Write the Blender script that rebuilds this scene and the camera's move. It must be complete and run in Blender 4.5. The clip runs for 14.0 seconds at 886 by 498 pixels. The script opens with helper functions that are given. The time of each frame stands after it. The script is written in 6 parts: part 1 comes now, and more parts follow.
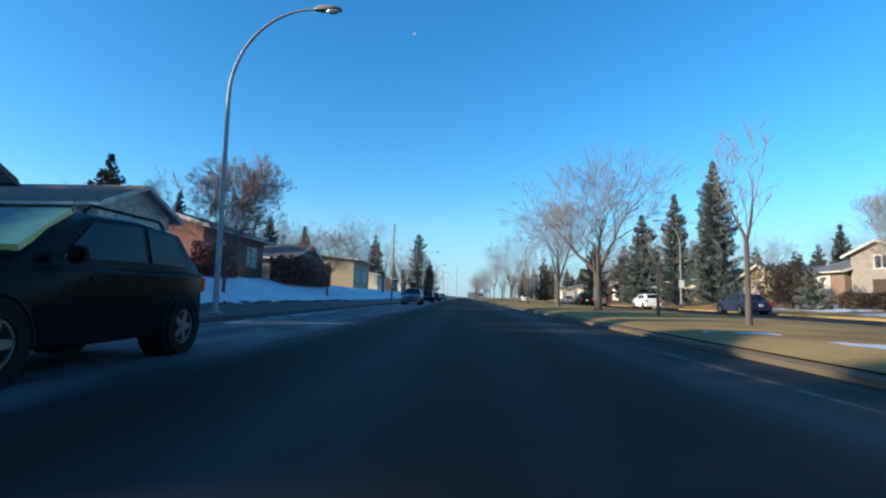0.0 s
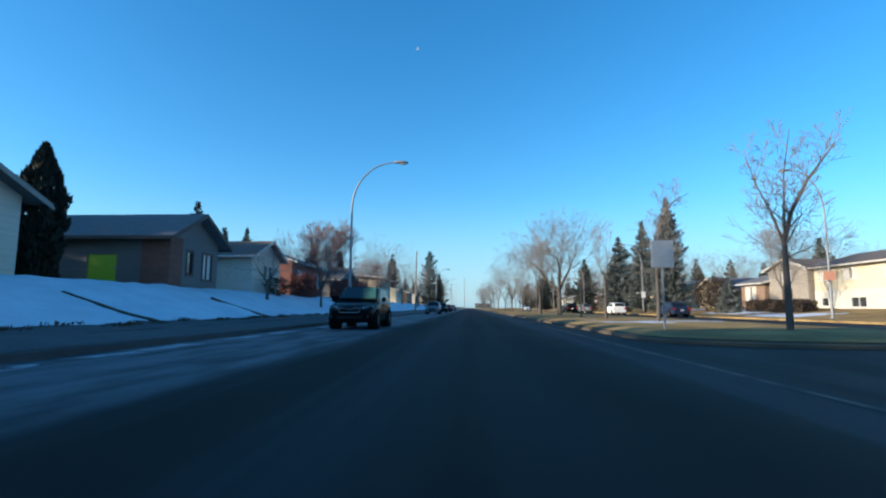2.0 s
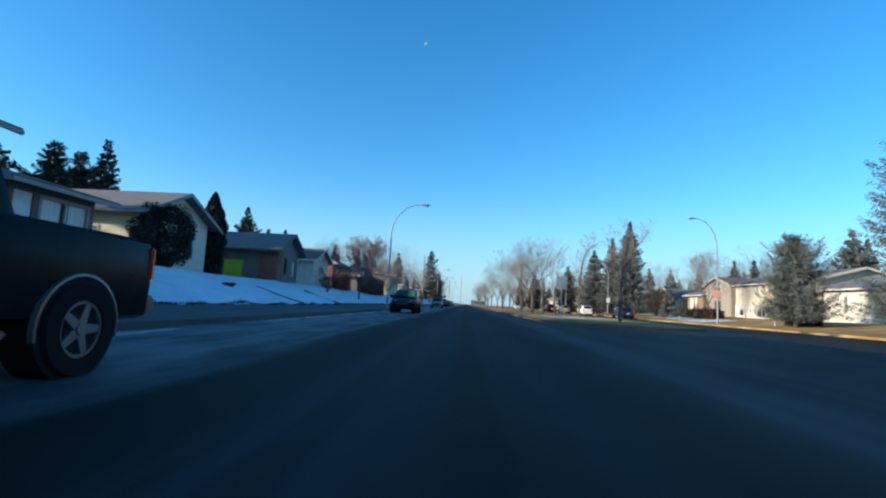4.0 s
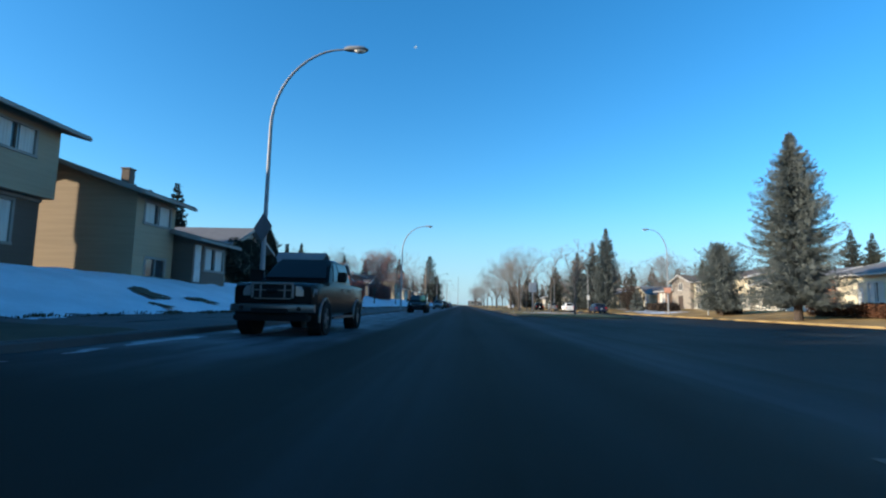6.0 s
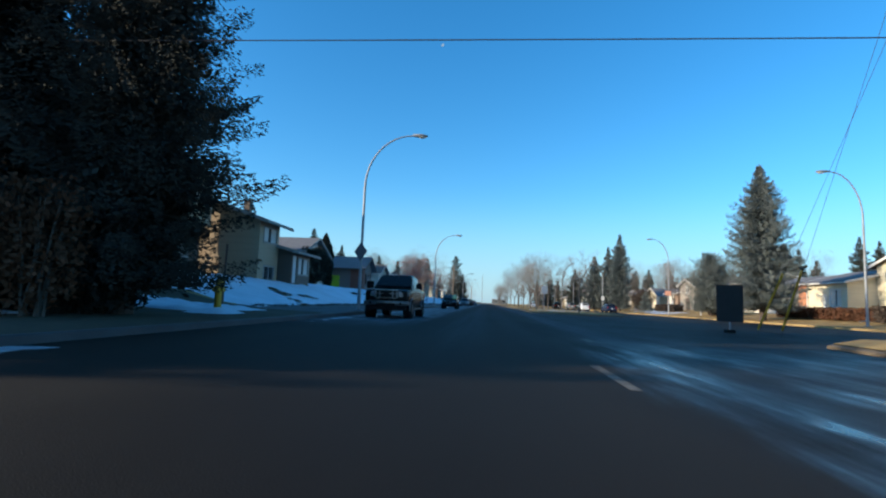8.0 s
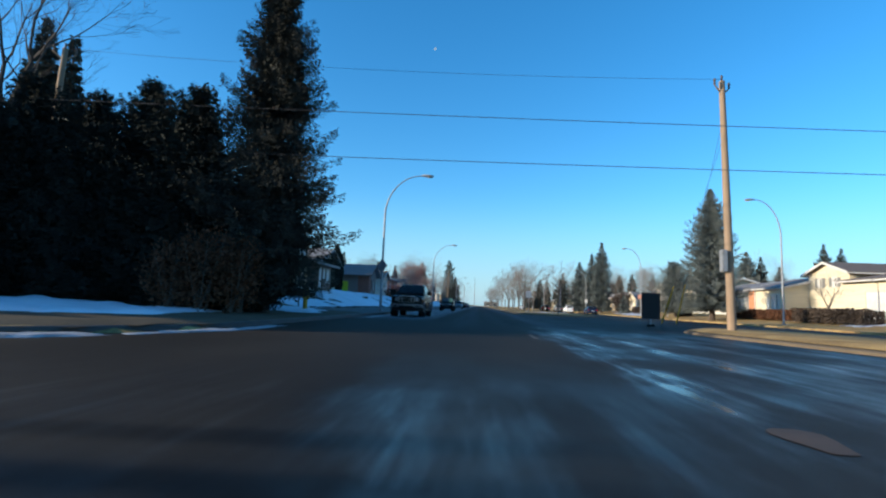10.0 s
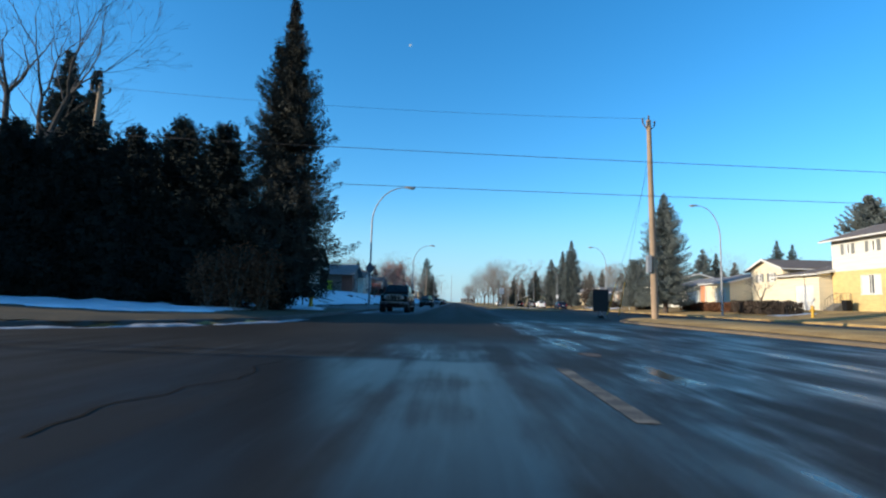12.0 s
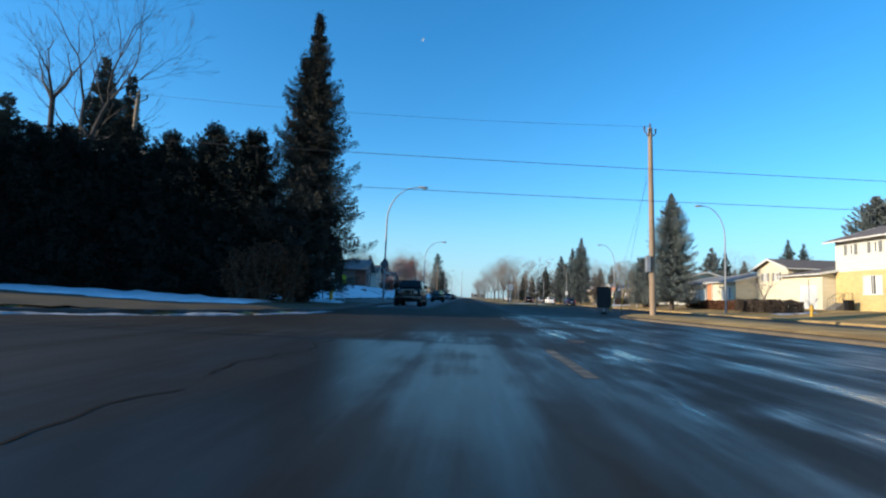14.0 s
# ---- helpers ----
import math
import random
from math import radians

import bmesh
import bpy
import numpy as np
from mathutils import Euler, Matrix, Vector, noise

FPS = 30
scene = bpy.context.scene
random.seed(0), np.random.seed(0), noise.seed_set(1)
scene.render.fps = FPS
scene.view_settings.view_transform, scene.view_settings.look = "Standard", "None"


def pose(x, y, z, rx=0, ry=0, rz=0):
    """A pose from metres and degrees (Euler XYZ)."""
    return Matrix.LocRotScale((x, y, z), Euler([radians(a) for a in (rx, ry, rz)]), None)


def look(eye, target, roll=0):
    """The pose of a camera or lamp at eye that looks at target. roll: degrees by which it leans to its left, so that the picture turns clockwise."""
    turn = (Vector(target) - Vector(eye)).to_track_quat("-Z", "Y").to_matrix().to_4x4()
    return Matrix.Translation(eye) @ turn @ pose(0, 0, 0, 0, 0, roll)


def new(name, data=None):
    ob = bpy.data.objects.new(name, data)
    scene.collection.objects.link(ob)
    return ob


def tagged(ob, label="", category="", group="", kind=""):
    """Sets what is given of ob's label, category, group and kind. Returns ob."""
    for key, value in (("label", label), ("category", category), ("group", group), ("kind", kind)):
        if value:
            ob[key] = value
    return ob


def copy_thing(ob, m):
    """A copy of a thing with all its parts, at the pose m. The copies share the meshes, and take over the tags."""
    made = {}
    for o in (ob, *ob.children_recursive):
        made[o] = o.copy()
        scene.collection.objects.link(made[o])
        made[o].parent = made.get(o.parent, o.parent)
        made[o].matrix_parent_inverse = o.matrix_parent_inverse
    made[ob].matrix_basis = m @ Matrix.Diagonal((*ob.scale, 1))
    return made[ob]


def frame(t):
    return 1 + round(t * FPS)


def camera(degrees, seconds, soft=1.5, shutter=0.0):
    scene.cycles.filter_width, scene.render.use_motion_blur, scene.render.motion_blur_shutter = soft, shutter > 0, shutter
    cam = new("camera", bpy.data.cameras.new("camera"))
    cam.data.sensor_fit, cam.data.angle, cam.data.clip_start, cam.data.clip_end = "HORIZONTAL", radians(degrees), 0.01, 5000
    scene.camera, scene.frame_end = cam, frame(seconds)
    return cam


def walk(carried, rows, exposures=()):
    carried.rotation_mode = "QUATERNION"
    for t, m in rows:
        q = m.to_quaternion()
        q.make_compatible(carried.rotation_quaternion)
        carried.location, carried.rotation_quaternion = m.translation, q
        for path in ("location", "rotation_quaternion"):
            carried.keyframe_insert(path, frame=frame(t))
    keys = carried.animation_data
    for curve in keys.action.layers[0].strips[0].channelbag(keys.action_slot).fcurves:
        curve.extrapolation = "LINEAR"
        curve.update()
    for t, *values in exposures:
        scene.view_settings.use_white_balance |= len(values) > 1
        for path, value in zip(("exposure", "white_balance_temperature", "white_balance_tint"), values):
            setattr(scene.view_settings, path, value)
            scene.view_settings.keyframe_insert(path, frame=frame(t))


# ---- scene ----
cam = camera(82.0, 14.0, soft=2.2)
# seconds, eye, heading, tilt and lean of the camera
PATH = [
    (0, 0.000, 0.000, 0.780, 2.31, 5.34, 1.24),
    (0.5, -0.033, -3.515, 0.780, 2.69, 5.57, 1.96),
    (1, -0.068, -7.239, 0.780, 2.50, 5.76, 1.27),
    (1.5, -0.101, -11.093, 0.780, 2.41, 5.87, 0.90),
    (2, -0.134, -14.949, 0.780, 3.05, 6.57, 0.28),
    (2.5, -0.165, -18.922, 0.780, 3.92, 6.24, 1.71),
    (3, -0.195, -22.957, 0.780, 3.44, 5.90, 2.25),
    (3.2, -0.206, -24.527, 0.780, 3.40, 6.30, 2.49),
    (5.3, -0.288, -37.850, 0.780, 1.75, 5.55, 2.70),
    (5.5, -0.294, -38.889, 0.780, 1.72, 6.04, 2.22),
    (6, -0.308, -41.555, 0.780, 2.37, 6.22, 1.24),
    (6.5, -0.320, -44.134, 0.780, 3.17, 6.75, 0.78),
    (7, -0.332, -46.613, 0.780, 4.20, 6.13, 0.84),
    (7.5, -0.342, -48.980, 0.780, 5.39, 5.62, 1.69),
    (8, -0.351, -51.306, 0.780, 5.13, 5.86, 2.22),
    (10.5, -0.383, -61.001, 0.780, 3.94, 6.19, 2.43),
    (11, -0.387, -62.284, 0.780, 3.17, 5.87, 3.71),
    (11.5, -0.389, -63.185, 0.780, -0.40, 6.01, 0.84),
    (12, -0.391, -64.154, 0.780, 1.60, 5.92, 1.46),
    (12.5, -0.393, -65.092, 0.780, 2.24, 6.23, 1.13),
    (13, -0.395, -65.634, 0.780, 2.58, 5.88, 1.31),
    (13.5, -0.395, -65.927, 0.780, 2.66, 6.16, 1.77),
    (14, -0.395, -65.989, 0.780, 2.80, 5.32, 2.15),
]


def stance(x, y, z, yaw, pitch, lean):
    a, b = radians(yaw), radians(pitch)
    return look((x, y, z), (x - math.sin(a) * math.cos(b), y + math.cos(a) * math.cos(b), z + math.sin(b)), lean)


walk(cam, [(t, stance(*r)) for t, *r in PATH], [(0.0, 0.9), (14.0, 0.9)])

# ---- sky and sun ----
SUN_UP = 14.6
SUN_WAY = Vector((0.939, 0.344, 0)).normalized()          # the way the light travels over the ground
world = bpy.data.worlds.new("sky")
scene.world = world
world.use_nodes = True
wn = world.node_tree.nodes
sky = wn.new("ShaderNodeTexSky")
sky.sky_type = "NISHITA"
sky.sun_disc = False
sky.sun_elevation = radians(SUN_UP)
sky.sun_rotation = math.atan2(-SUN_WAY.x, -SUN_WAY.y)
sky.air_density, sky.dust_density, sky.ozone_density = 1.1, 0.5, 5.5
wn["Background"].inputs[1].default_value = 0.150
wl = world.node_tree.links
deep = wn.new("ShaderNodeHueSaturation")
deep.inputs["Saturation"].default_value, deep.inputs["Hue"].default_value = 1.16, 0.494
wl.new(sky.outputs[0], deep.inputs["Color"])
# thin pale haze that thickens evenly towards the horizon, all the way round
gaze, gaze_parts, height, thick, haze = [wn.new("ShaderNode" + k) for k in ("TexCoord", "SeparateXYZ", "Math", "MapRange", "Mix")]
wl.new(gaze.outputs["Generated"], gaze_parts.inputs[0])
height.operation = "ABSOLUTE"
wl.new(gaze_parts.outputs[2], height.inputs[0])
thick.interpolation_type = "SMOOTHERSTEP"
for key, value in (("From Min", 0.24), ("From Max", 0.0), ("To Min", 0.0), ("To Max", 0.62)):
    thick.inputs[key].default_value = value
wl.new(height.outputs[0], thick.inputs["Value"])
haze.data_type = "RGBA"
haze.inputs["B"].default_value = (1.35, 2.55, 3.50, 1)
wl.new(thick.outputs[0], haze.inputs["Factor"])
wl.new(deep.outputs[0], haze.inputs["A"])
wl.new(haze.outputs["Result"], wn["Background"].inputs[0])
sun_data = bpy.data.lights.new("sun", "SUN")
sun_data.energy, sun_data.angle, sun_data.color = 4.2, radians(0.6), (1.0, 0.86, 0.66)
sun = new("sun", sun_data)
sun.matrix_world = look((0, 0, 60), Vector((0, 0, 60)) + SUN_WAY * math.cos(radians(SUN_UP)) - Vector((0, 0, math.sin(radians(SUN_UP)))))


# ---- materials ----
def material(name, color, rough=0.7, metal=0.0, other=None, scale=3.0, fine=60.0, bump=0.0, stretch=(1, 1, 1), amount=0.6, spec=0.5, contrast=(0.35, 0.65), by_object=0.0):
    """Two noises, coarse and fine, mix color and other; the fine one also gives the relief."""
    m = bpy.data.materials.new(name)
    m.use_nodes = True
    n, l = m.node_tree.nodes, m.node_tree.links
    b = n["Principled BSDF"]
    b.inputs["Roughness"].default_value, b.inputs["Metallic"].default_value = rough, metal
    b.inputs["Specular IOR Level"].default_value = spec
    other = other or tuple(c * 0.7 for c in color)
    co, mp = n.new("ShaderNodeTexCoord"), n.new("ShaderNodeMapping")
    mp.inputs["Scale"].default_value = stretch
    l.new(co.outputs["Object"], mp.inputs["Vector"])
    big, small = n.new("ShaderNodeTexNoise"), n.new("ShaderNodeTexNoise")
    big.inputs["Scale"].default_value, small.inputs["Scale"].default_value = scale, fine
    big.inputs["Detail"].default_value, small.inputs["Detail"].default_value = 5, 3
    for x in (big, small):
        l.new(mp.outputs[0], x.inputs["Vector"])
    add = n.new("ShaderNodeMath")
    add.operation = "MULTIPLY_ADD"
    add.inputs[1].default_value = 0.35
    l.new(small.outputs[0], add.inputs[0])
    l.new(big.outputs[0], add.inputs[2])
    ramp = n.new("ShaderNodeMapRange")
    ramp.inputs["From Min"].default_value, ramp.inputs["From Max"].default_value = contrast[0] + 0.175, contrast[1] + 0.175
    ramp.inputs["To Max"].default_value = amount
    l.new(add.outputs[0], ramp.inputs["Value"])
    mix = n.new("ShaderNodeMix")
    mix.data_type = "RGBA"
    mix.inputs["A"].default_value, mix.inputs["B"].default_value = (*color, 1), (*other, 1)
    l.new(ramp.outputs[0], mix.inputs["Factor"])
    l.new(mix.outputs["Result"], b.inputs["Base Color"])
    if by_object:
        info, hsv, rng = n.new("ShaderNodeObjectInfo"), n.new("ShaderNodeHueSaturation"), n.new("ShaderNodeMapRange")
        rng.inputs["To Min"].default_value, rng.inputs["To Max"].default_value = 1 - by_object, 1 + by_object
        l.new(info.outputs["Random"], rng.inputs["Value"])
        l.new(rng.outputs[0], hsv.inputs["Value"])
        l.new(mix.outputs["Result"], hsv.inputs["Color"])
        l.new(hsv.outputs[0], b.inputs["Base Color"])
    if bump:
        bp = n.new("ShaderNodeBump")
        bp.inputs["Strength"].default_value, bp.inputs["Distance"].default_value = bump, 0.02
        l.new(add.outputs[0], bp.inputs["Height"])
        l.new(bp.outputs[0], b.inputs["Normal"])
    return m


def glass_like(name, color, rough=0.08):
    m = bpy.data.materials.new(name)
    m.use_nodes = True
    b = m.node_tree.nodes["Principled BSDF"]
    b.inputs["Base Color"].default_value, b.inputs["Roughness"].default_value = (*color, 1), rough
    b.inputs["Specular IOR Level"].default_value, b.inputs["Coat Weight"].default_value = 0.8, 0.6
    b.inputs["Coat Roughness"].default_value = 0.03
    return m


def road_material():
    """Asphalt with polished wheel tracks, damp streaks that run along the road, and thin grey ice towards the kerb."""
    m = bpy.data.materials.new("asphalt")
    m.use_nodes = True
    n, l = m.node_tree.nodes, m.node_tree.links
    b = n["Principled BSDF"]
    co, sep = n.new("ShaderNodeTexCoord"), n.new("ShaderNodeSeparateXYZ")
    l.new(co.outputs["Object"], sep.inputs[0])

    def tex(scale, stretch, detail=5):
        mp, t = n.new("ShaderNodeMapping"), n.new("ShaderNodeTexNoise")
        mp.inputs["Scale"].default_value = stretch
        t.inputs["Scale"].default_value, t.inputs["Detail"].default_value = scale, detail
        l.new(co.outputs["Object"], mp.inputs[0])
        l.new(mp.outputs[0], t.inputs[0])
        return t.outputs[0]

    def calc(op, a, c, clamp=False):
        k = n.new("ShaderNodeMath")
        k.operation, k.use_clamp = op, clamp
        for i, v in enumerate((a, c)):
            if isinstance(v, float):
                k.inputs[i].default_value = v
            else:
                l.new(v, k.inputs[i])
        return k.outputs[0]

    def span(v, a, c, lo=0.0, hi=1.0):
        k = n.new("ShaderNodeMapRange")
        k.interpolation_type = "SMOOTHSTEP"
        for key, val in (("From Min", a), ("From Max", c), ("To Min", lo), ("To Max", hi)):
            k.inputs[key].default_value = val
        l.new(v, k.inputs["Value"])
        return k.outputs[0]

    def blend(f, a, c):
        k = n.new("ShaderNodeMix")
        k.data_type = "RGBA"
        l.new(f, k.inputs["Factor"])
        for key, v in (("A", a), ("B", c)):
            if isinstance(v, tuple):
                k.inputs[key].default_value = (*v, 1)
            else:
                l.new(v, k.inputs[key])
        return k.outputs["Result"]

    grain, patch = tex(90, (1, 1, 1), 3), tex(0.35, (1, 0.35, 1))
    streak, blot = tex(1.7, (1, 0.05, 1), 8), tex(0.8, (1, 0.4, 1), 8)
    x, y = sep.outputs[0], sep.outputs[1]
    base = blend(span(patch, 0.35, 0.65), (0.0200, 0.0168, 0.0132), (0.0112, 0.0096, 0.0079))
    base = blend(calc("MULTIPLY", span(grain, 0.5, 0.75), 0.3), base, (0.034, 0.0285, 0.0225))
    # dust and salt that dried pale between the wheel tracks
    strand = tex(2.3, (1, 0.018, 1), 6)
    drift = calc("ADD", x, calc("MULTIPLY", calc("SUBTRACT", strand, 0.5), 1.2))
    dust = calc("MULTIPLY", span(drift, 1.9, 2.5), span(drift, 3.5, 2.9))
    for left, right, share in ((0.1, 0.9, 0.4), (-1.45, -0.45, 0.75), (3.9, 4.6, 0.5)):
        dust = calc("MAXIMUM", dust, calc("MULTIPLY", calc("MULTIPLY", span(drift, left - 0.4, left + 0.3), span(drift, right + 0.4, right - 0.3)), share))
    dust = calc("MULTIPLY", calc("MULTIPLY", dust, span(strand, 0.35, 0.62, 0.45, 1.0)), span(y, -46.0, -36.0))
    base = blend(calc("MULTIPLY", dust, 0.9), base, (0.040, 0.0425, 0.047))
    # ice and packed snow along the kerb where cars park
    edge = calc("ADD", x, calc("MULTIPLY", calc("SUBTRACT", streak, 0.5), 1.6))
    lane = calc("MULTIPLY", span(edge, -2.3, -3.6), span(y, -38.0, -30.0))
    ice = calc("MULTIPLY", lane, span(calc("ADD", tex(1.6, (1, 0.30, 1), 8), calc("MULTIPLY", calc("SUBTRACT", strand, 0.5), 0.5)), 0.30, 0.66, 0.40, 1.0))
    base = blend(calc("MULTIPLY", ice, 0.30), base, (0.36, 0.39, 0.44))
    # damp streaks that mirror the sky
    sway = calc("ADD", x, calc("MULTIPLY", calc("SUBTRACT", blot, 0.5), 1.1))
    band = None
    for a, c, share in ((1.40, 2.35, 1.0), (3.15, 3.70, 0.75), (4.7, 5.5, 0.22), (6.6, 7.4, 0.15)):
        one = calc("MULTIPLY", calc("MULTIPLY", span(sway, a - 0.25, a + 0.15), span(sway, c + 0.25, c - 0.15)), share)
        band = one if band is None else calc("ADD", band, one, True)
    patchy = span(calc("ADD", streak, calc("MULTIPLY", calc("SUBTRACT", blot, 0.5), 1.1)), 0.32, 0.62)
    near = calc("MULTIPLY", span(sway, -2.0, -0.9), span(sway, 0.5, -0.6))
    wet = calc("ADD", calc("MULTIPLY", calc("ADD", calc("MULTIPLY", band, 0.72), 0.28), patchy), calc("MULTIPLY", near, span(calc("ADD", streak, calc("MULTIPLY", calc("SUBTRACT", blot, 0.5), 0.5)), 0.35, 0.80, 0.0, 0.30)), True)
    wet = calc("MULTIPLY", wet, calc("MULTIPLY", calc("MAXIMUM", calc("MULTIPLY", span(y, -38.0, -43.0), span(x, 0.9, 1.4)), span(y, -53.0, -56.5)), span(x, 10.5, 8.0)))
    wet = calc("MULTIPLY", wet, span(tex(5.0, (1, 0.07, 1), 8), 0.36, 0.60, 0.45, 1.1))
    wet = calc("MULTIPLY", wet, span(tex(3.2, (1, 0.22, 1), 4), 0.40, 0.60, 0.60, 1.15))
    # a film of melt water before the side street
    front = calc("ADD", calc("ADD", y, calc("MULTIPLY", calc("SUBTRACT", blot, 0.5), 0.9)), calc("MULTIPLY", calc("SUBTRACT", streak, 0.5), 0.5))
    film = calc("MULTIPLY", calc("MULTIPLY", span(front, -56.7, -57.5), span(sway, 0.55, 0.0)), span(calc("ADD", streak, calc("MULTIPLY", calc("SUBTRACT", blot, 0.5), 0.8)), 0.30, 0.52, 0.60, 1.0))
    film = calc("MULTIPLY", film, span(sway, -4.4, -2.0, 0.35, 1.0))
    wet = calc("MULTIPLY", wet, span(y, -54.0, -44.0, 1.0, 0.55))
    damp = calc("MULTIPLY", span(sway, -2.2, -1.2), calc("MULTIPLY", span(y, -49.0, -55.0), span(x, 10.5, 8.0)))
    damp = calc("MULTIPLY", damp, span(blot, 0.35, 0.6, 0.55, 1.0))
    side = calc("MULTIPLY", span(sway, 0.8, 2.6), span(y, -36.0, -42.0, 0.45, 1.0))
    damp = calc("MAXIMUM", damp, calc("MULTIPLY", side, span(blot, 0.3, 0.6, 0.6, 1.15)))
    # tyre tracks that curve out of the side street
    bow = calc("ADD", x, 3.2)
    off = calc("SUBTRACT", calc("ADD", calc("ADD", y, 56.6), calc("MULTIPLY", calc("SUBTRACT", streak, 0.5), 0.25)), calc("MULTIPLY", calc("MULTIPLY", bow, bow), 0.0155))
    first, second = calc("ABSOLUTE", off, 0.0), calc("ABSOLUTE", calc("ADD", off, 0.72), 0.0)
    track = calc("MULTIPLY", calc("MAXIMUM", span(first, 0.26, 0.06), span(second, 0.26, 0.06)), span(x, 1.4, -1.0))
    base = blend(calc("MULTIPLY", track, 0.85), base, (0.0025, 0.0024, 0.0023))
    rough = calc("SUBTRACT", calc("SUBTRACT", 0.80, calc("MULTIPLY", damp, 0.26)), calc("MULTIPLY", wet, 0.46))
    rough = calc("MINIMUM", rough, calc("SUBTRACT", 0.80, calc("MULTIPLY", film, 0.44)))
    rough = calc("MAXIMUM", calc("SUBTRACT", rough, calc("MULTIPLY", ice, 0.22)), 0.14)
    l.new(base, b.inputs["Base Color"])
    l.new(rough, b.inputs["Roughness"])
    l.new(calc("ADD", 0.115, calc("MULTIPLY", wet, 0.36)), b.inputs["Specular IOR Level"])
    bp = n.new("ShaderNodeBump")
    bp.inputs["Strength"].default_value, bp.inputs["Distance"].default_value = 0.35, 0.01
    l.new(calc("MULTIPLY", grain, calc("SUBTRACT", 1.0, calc("MULTIPLY", calc("MAXIMUM", wet, film), 0.9))), bp.inputs["Height"])
    l.new(bp.outputs[0], b.inputs["Normal"])
    return m


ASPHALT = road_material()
LAWN = material("dry_grass", (0.39, 0.262, 0.108), 0.95, other=(0.19, 0.121, 0.053), scale=0.5, fine=14, bump=0.9, amount=0.9, spec=0.1)
SOIL = material("winter_ground", (0.10, 0.08, 0.055), 0.95, other=(0.05, 0.045, 0.035), scale=0.6, fine=12, bump=0.8, spec=0.1)
SNOW = material("snow", (0.62, 0.67, 0.74), 0.75, other=(0.45, 0.50, 0.56), scale=0.6, fine=9, bump=0.5, spec=0.3)
OLD_SNOW = material("dirty_snow", (0.33, 0.35, 0.38), 0.7, other=(0.08, 0.082, 0.088), scale=2.0, fine=25, bump=0.8)
CONCRETE = material("concrete", (0.135, 0.122, 0.104), 0.85, other=(0.085, 0.078, 0.068), scale=1.2, fine=40, bump=0.3)
WET_CONCRETE = material("damp_concrete", (0.050, 0.050, 0.051), 0.75, other=(0.022, 0.022, 0.024), scale=0.9, fine=30, bump=0.3)
KERB_TAN = material("worn_kerb", (0.130, 0.098, 0.063), 0.9, other=(0.075, 0.060, 0.042), scale=1.2, fine=30, bump=0.3)
PAINT_LINE = material("worn_road_paint", (0.125, 0.110, 0.085), 0.85, other=(0.034, 0.031, 0.027), scale=2.5, fine=50, amount=1.0, contrast=(0.42, 0.6))
STEEL = material("galvanised_steel", (0.29, 0.305, 0.325), 0.6, 0.45, other=(0.19, 0.20, 0.215), scale=4)
LAMP_HEAD = material("lamp_head_grey", (0.30, 0.30, 0.30), 0.5, 0.3)
LENS = glass_like("lamp_lens", (0.55, 0.55, 0.5), 0.2)
TIMBER = material("weathered_pole_wood", (0.27, 0.190, 0.125), 0.85, other=(0.15, 0.108, 0.074), scale=1.5, fine=30, stretch=(6, 6, 0.5), bump=0.4)
HYDRANT = material("hydrant_yellow", (0.50, 0.29, 0.02), 0.6, other=(0.36, 0.20, 0.02), scale=4)
WIRE = material("wire_black", (0.03, 0.03, 0.035), 0.6)
BARK = material("bark", (0.105, 0.09, 0.078), 0.9, other=(0.05, 0.043, 0.037), scale=3, fine=30, stretch=(3, 3, 0.6), bump=0.8)
TWIG = material("twig_bark", (0.17, 0.15, 0.138), 0.9, other=(0.11, 0.095, 0.086), scale=1.5)
# darker copy of the bark; shade on the corner elms sits in its colour
DARK_BARK = material("dark_bark", (0.052, 0.046, 0.042), 0.9, other=(0.026, 0.023, 0.021), scale=3, fine=30, stretch=(3, 3, 0.6), bump=0.8)
SPRUCE_BARK = material("spruce_bark", (0.07, 0.05, 0.04), 0.9, other=(0.035, 0.027, 0.022), scale=4, bump=0.6)
NEEDLE = material("spruce_needles", (0.078, 0.088, 0.076), 0.9, other=(0.036, 0.043, 0.038), scale=0.9, fine=18, amount=0.9, spec=0.05)
# blue spruce; on the farther trees its colour also carries distance haze
NEEDLE_BLUE = material("blue_and_hazy_spruce_needles", (0.150, 0.170, 0.165), 0.9, other=(0.080, 0.096, 0.094), scale=0.9, fine=18, amount=0.9, spec=0.05)
CEDAR = material("cedar_foliage", (0.028, 0.034, 0.026), 0.85, other=(0.014, 0.018, 0.014), scale=1.5, fine=20, amount=0.9, spec=0.2)
HEDGE_LEAF = material("brown_hedge_leaves", (0.072, 0.054, 0.042), 0.9, other=(0.036, 0.029, 0.025), scale=1.5, fine=20, amount=0.9, spec=0.1)
RUST_LEAF = material("rust_brown_leaves", (0.115, 0.052, 0.03), 0.9, other=(0.05, 0.028, 0.018), scale=1.5, fine=20, amount=0.9, spec=0.1)
RED_LEAF = material("dry_red_leaves", (0.20, 0.062, 0.048), 0.85, other=(0.10, 0.04, 0.034), scale=1.5, fine=20, amount=0.9)
BERRY = material("rowan_berries", (0.36, 0.13, 0.12), 0.6, other=(0.24, 0.09, 0.085), scale=4)
SHINGLE = material("brown_shingles", (0.13, 0.105, 0.09), 0.9, other=(0.08, 0.066, 0.058), scale=2, fine=25, stretch=(1, 1, 6), bump=0.5)
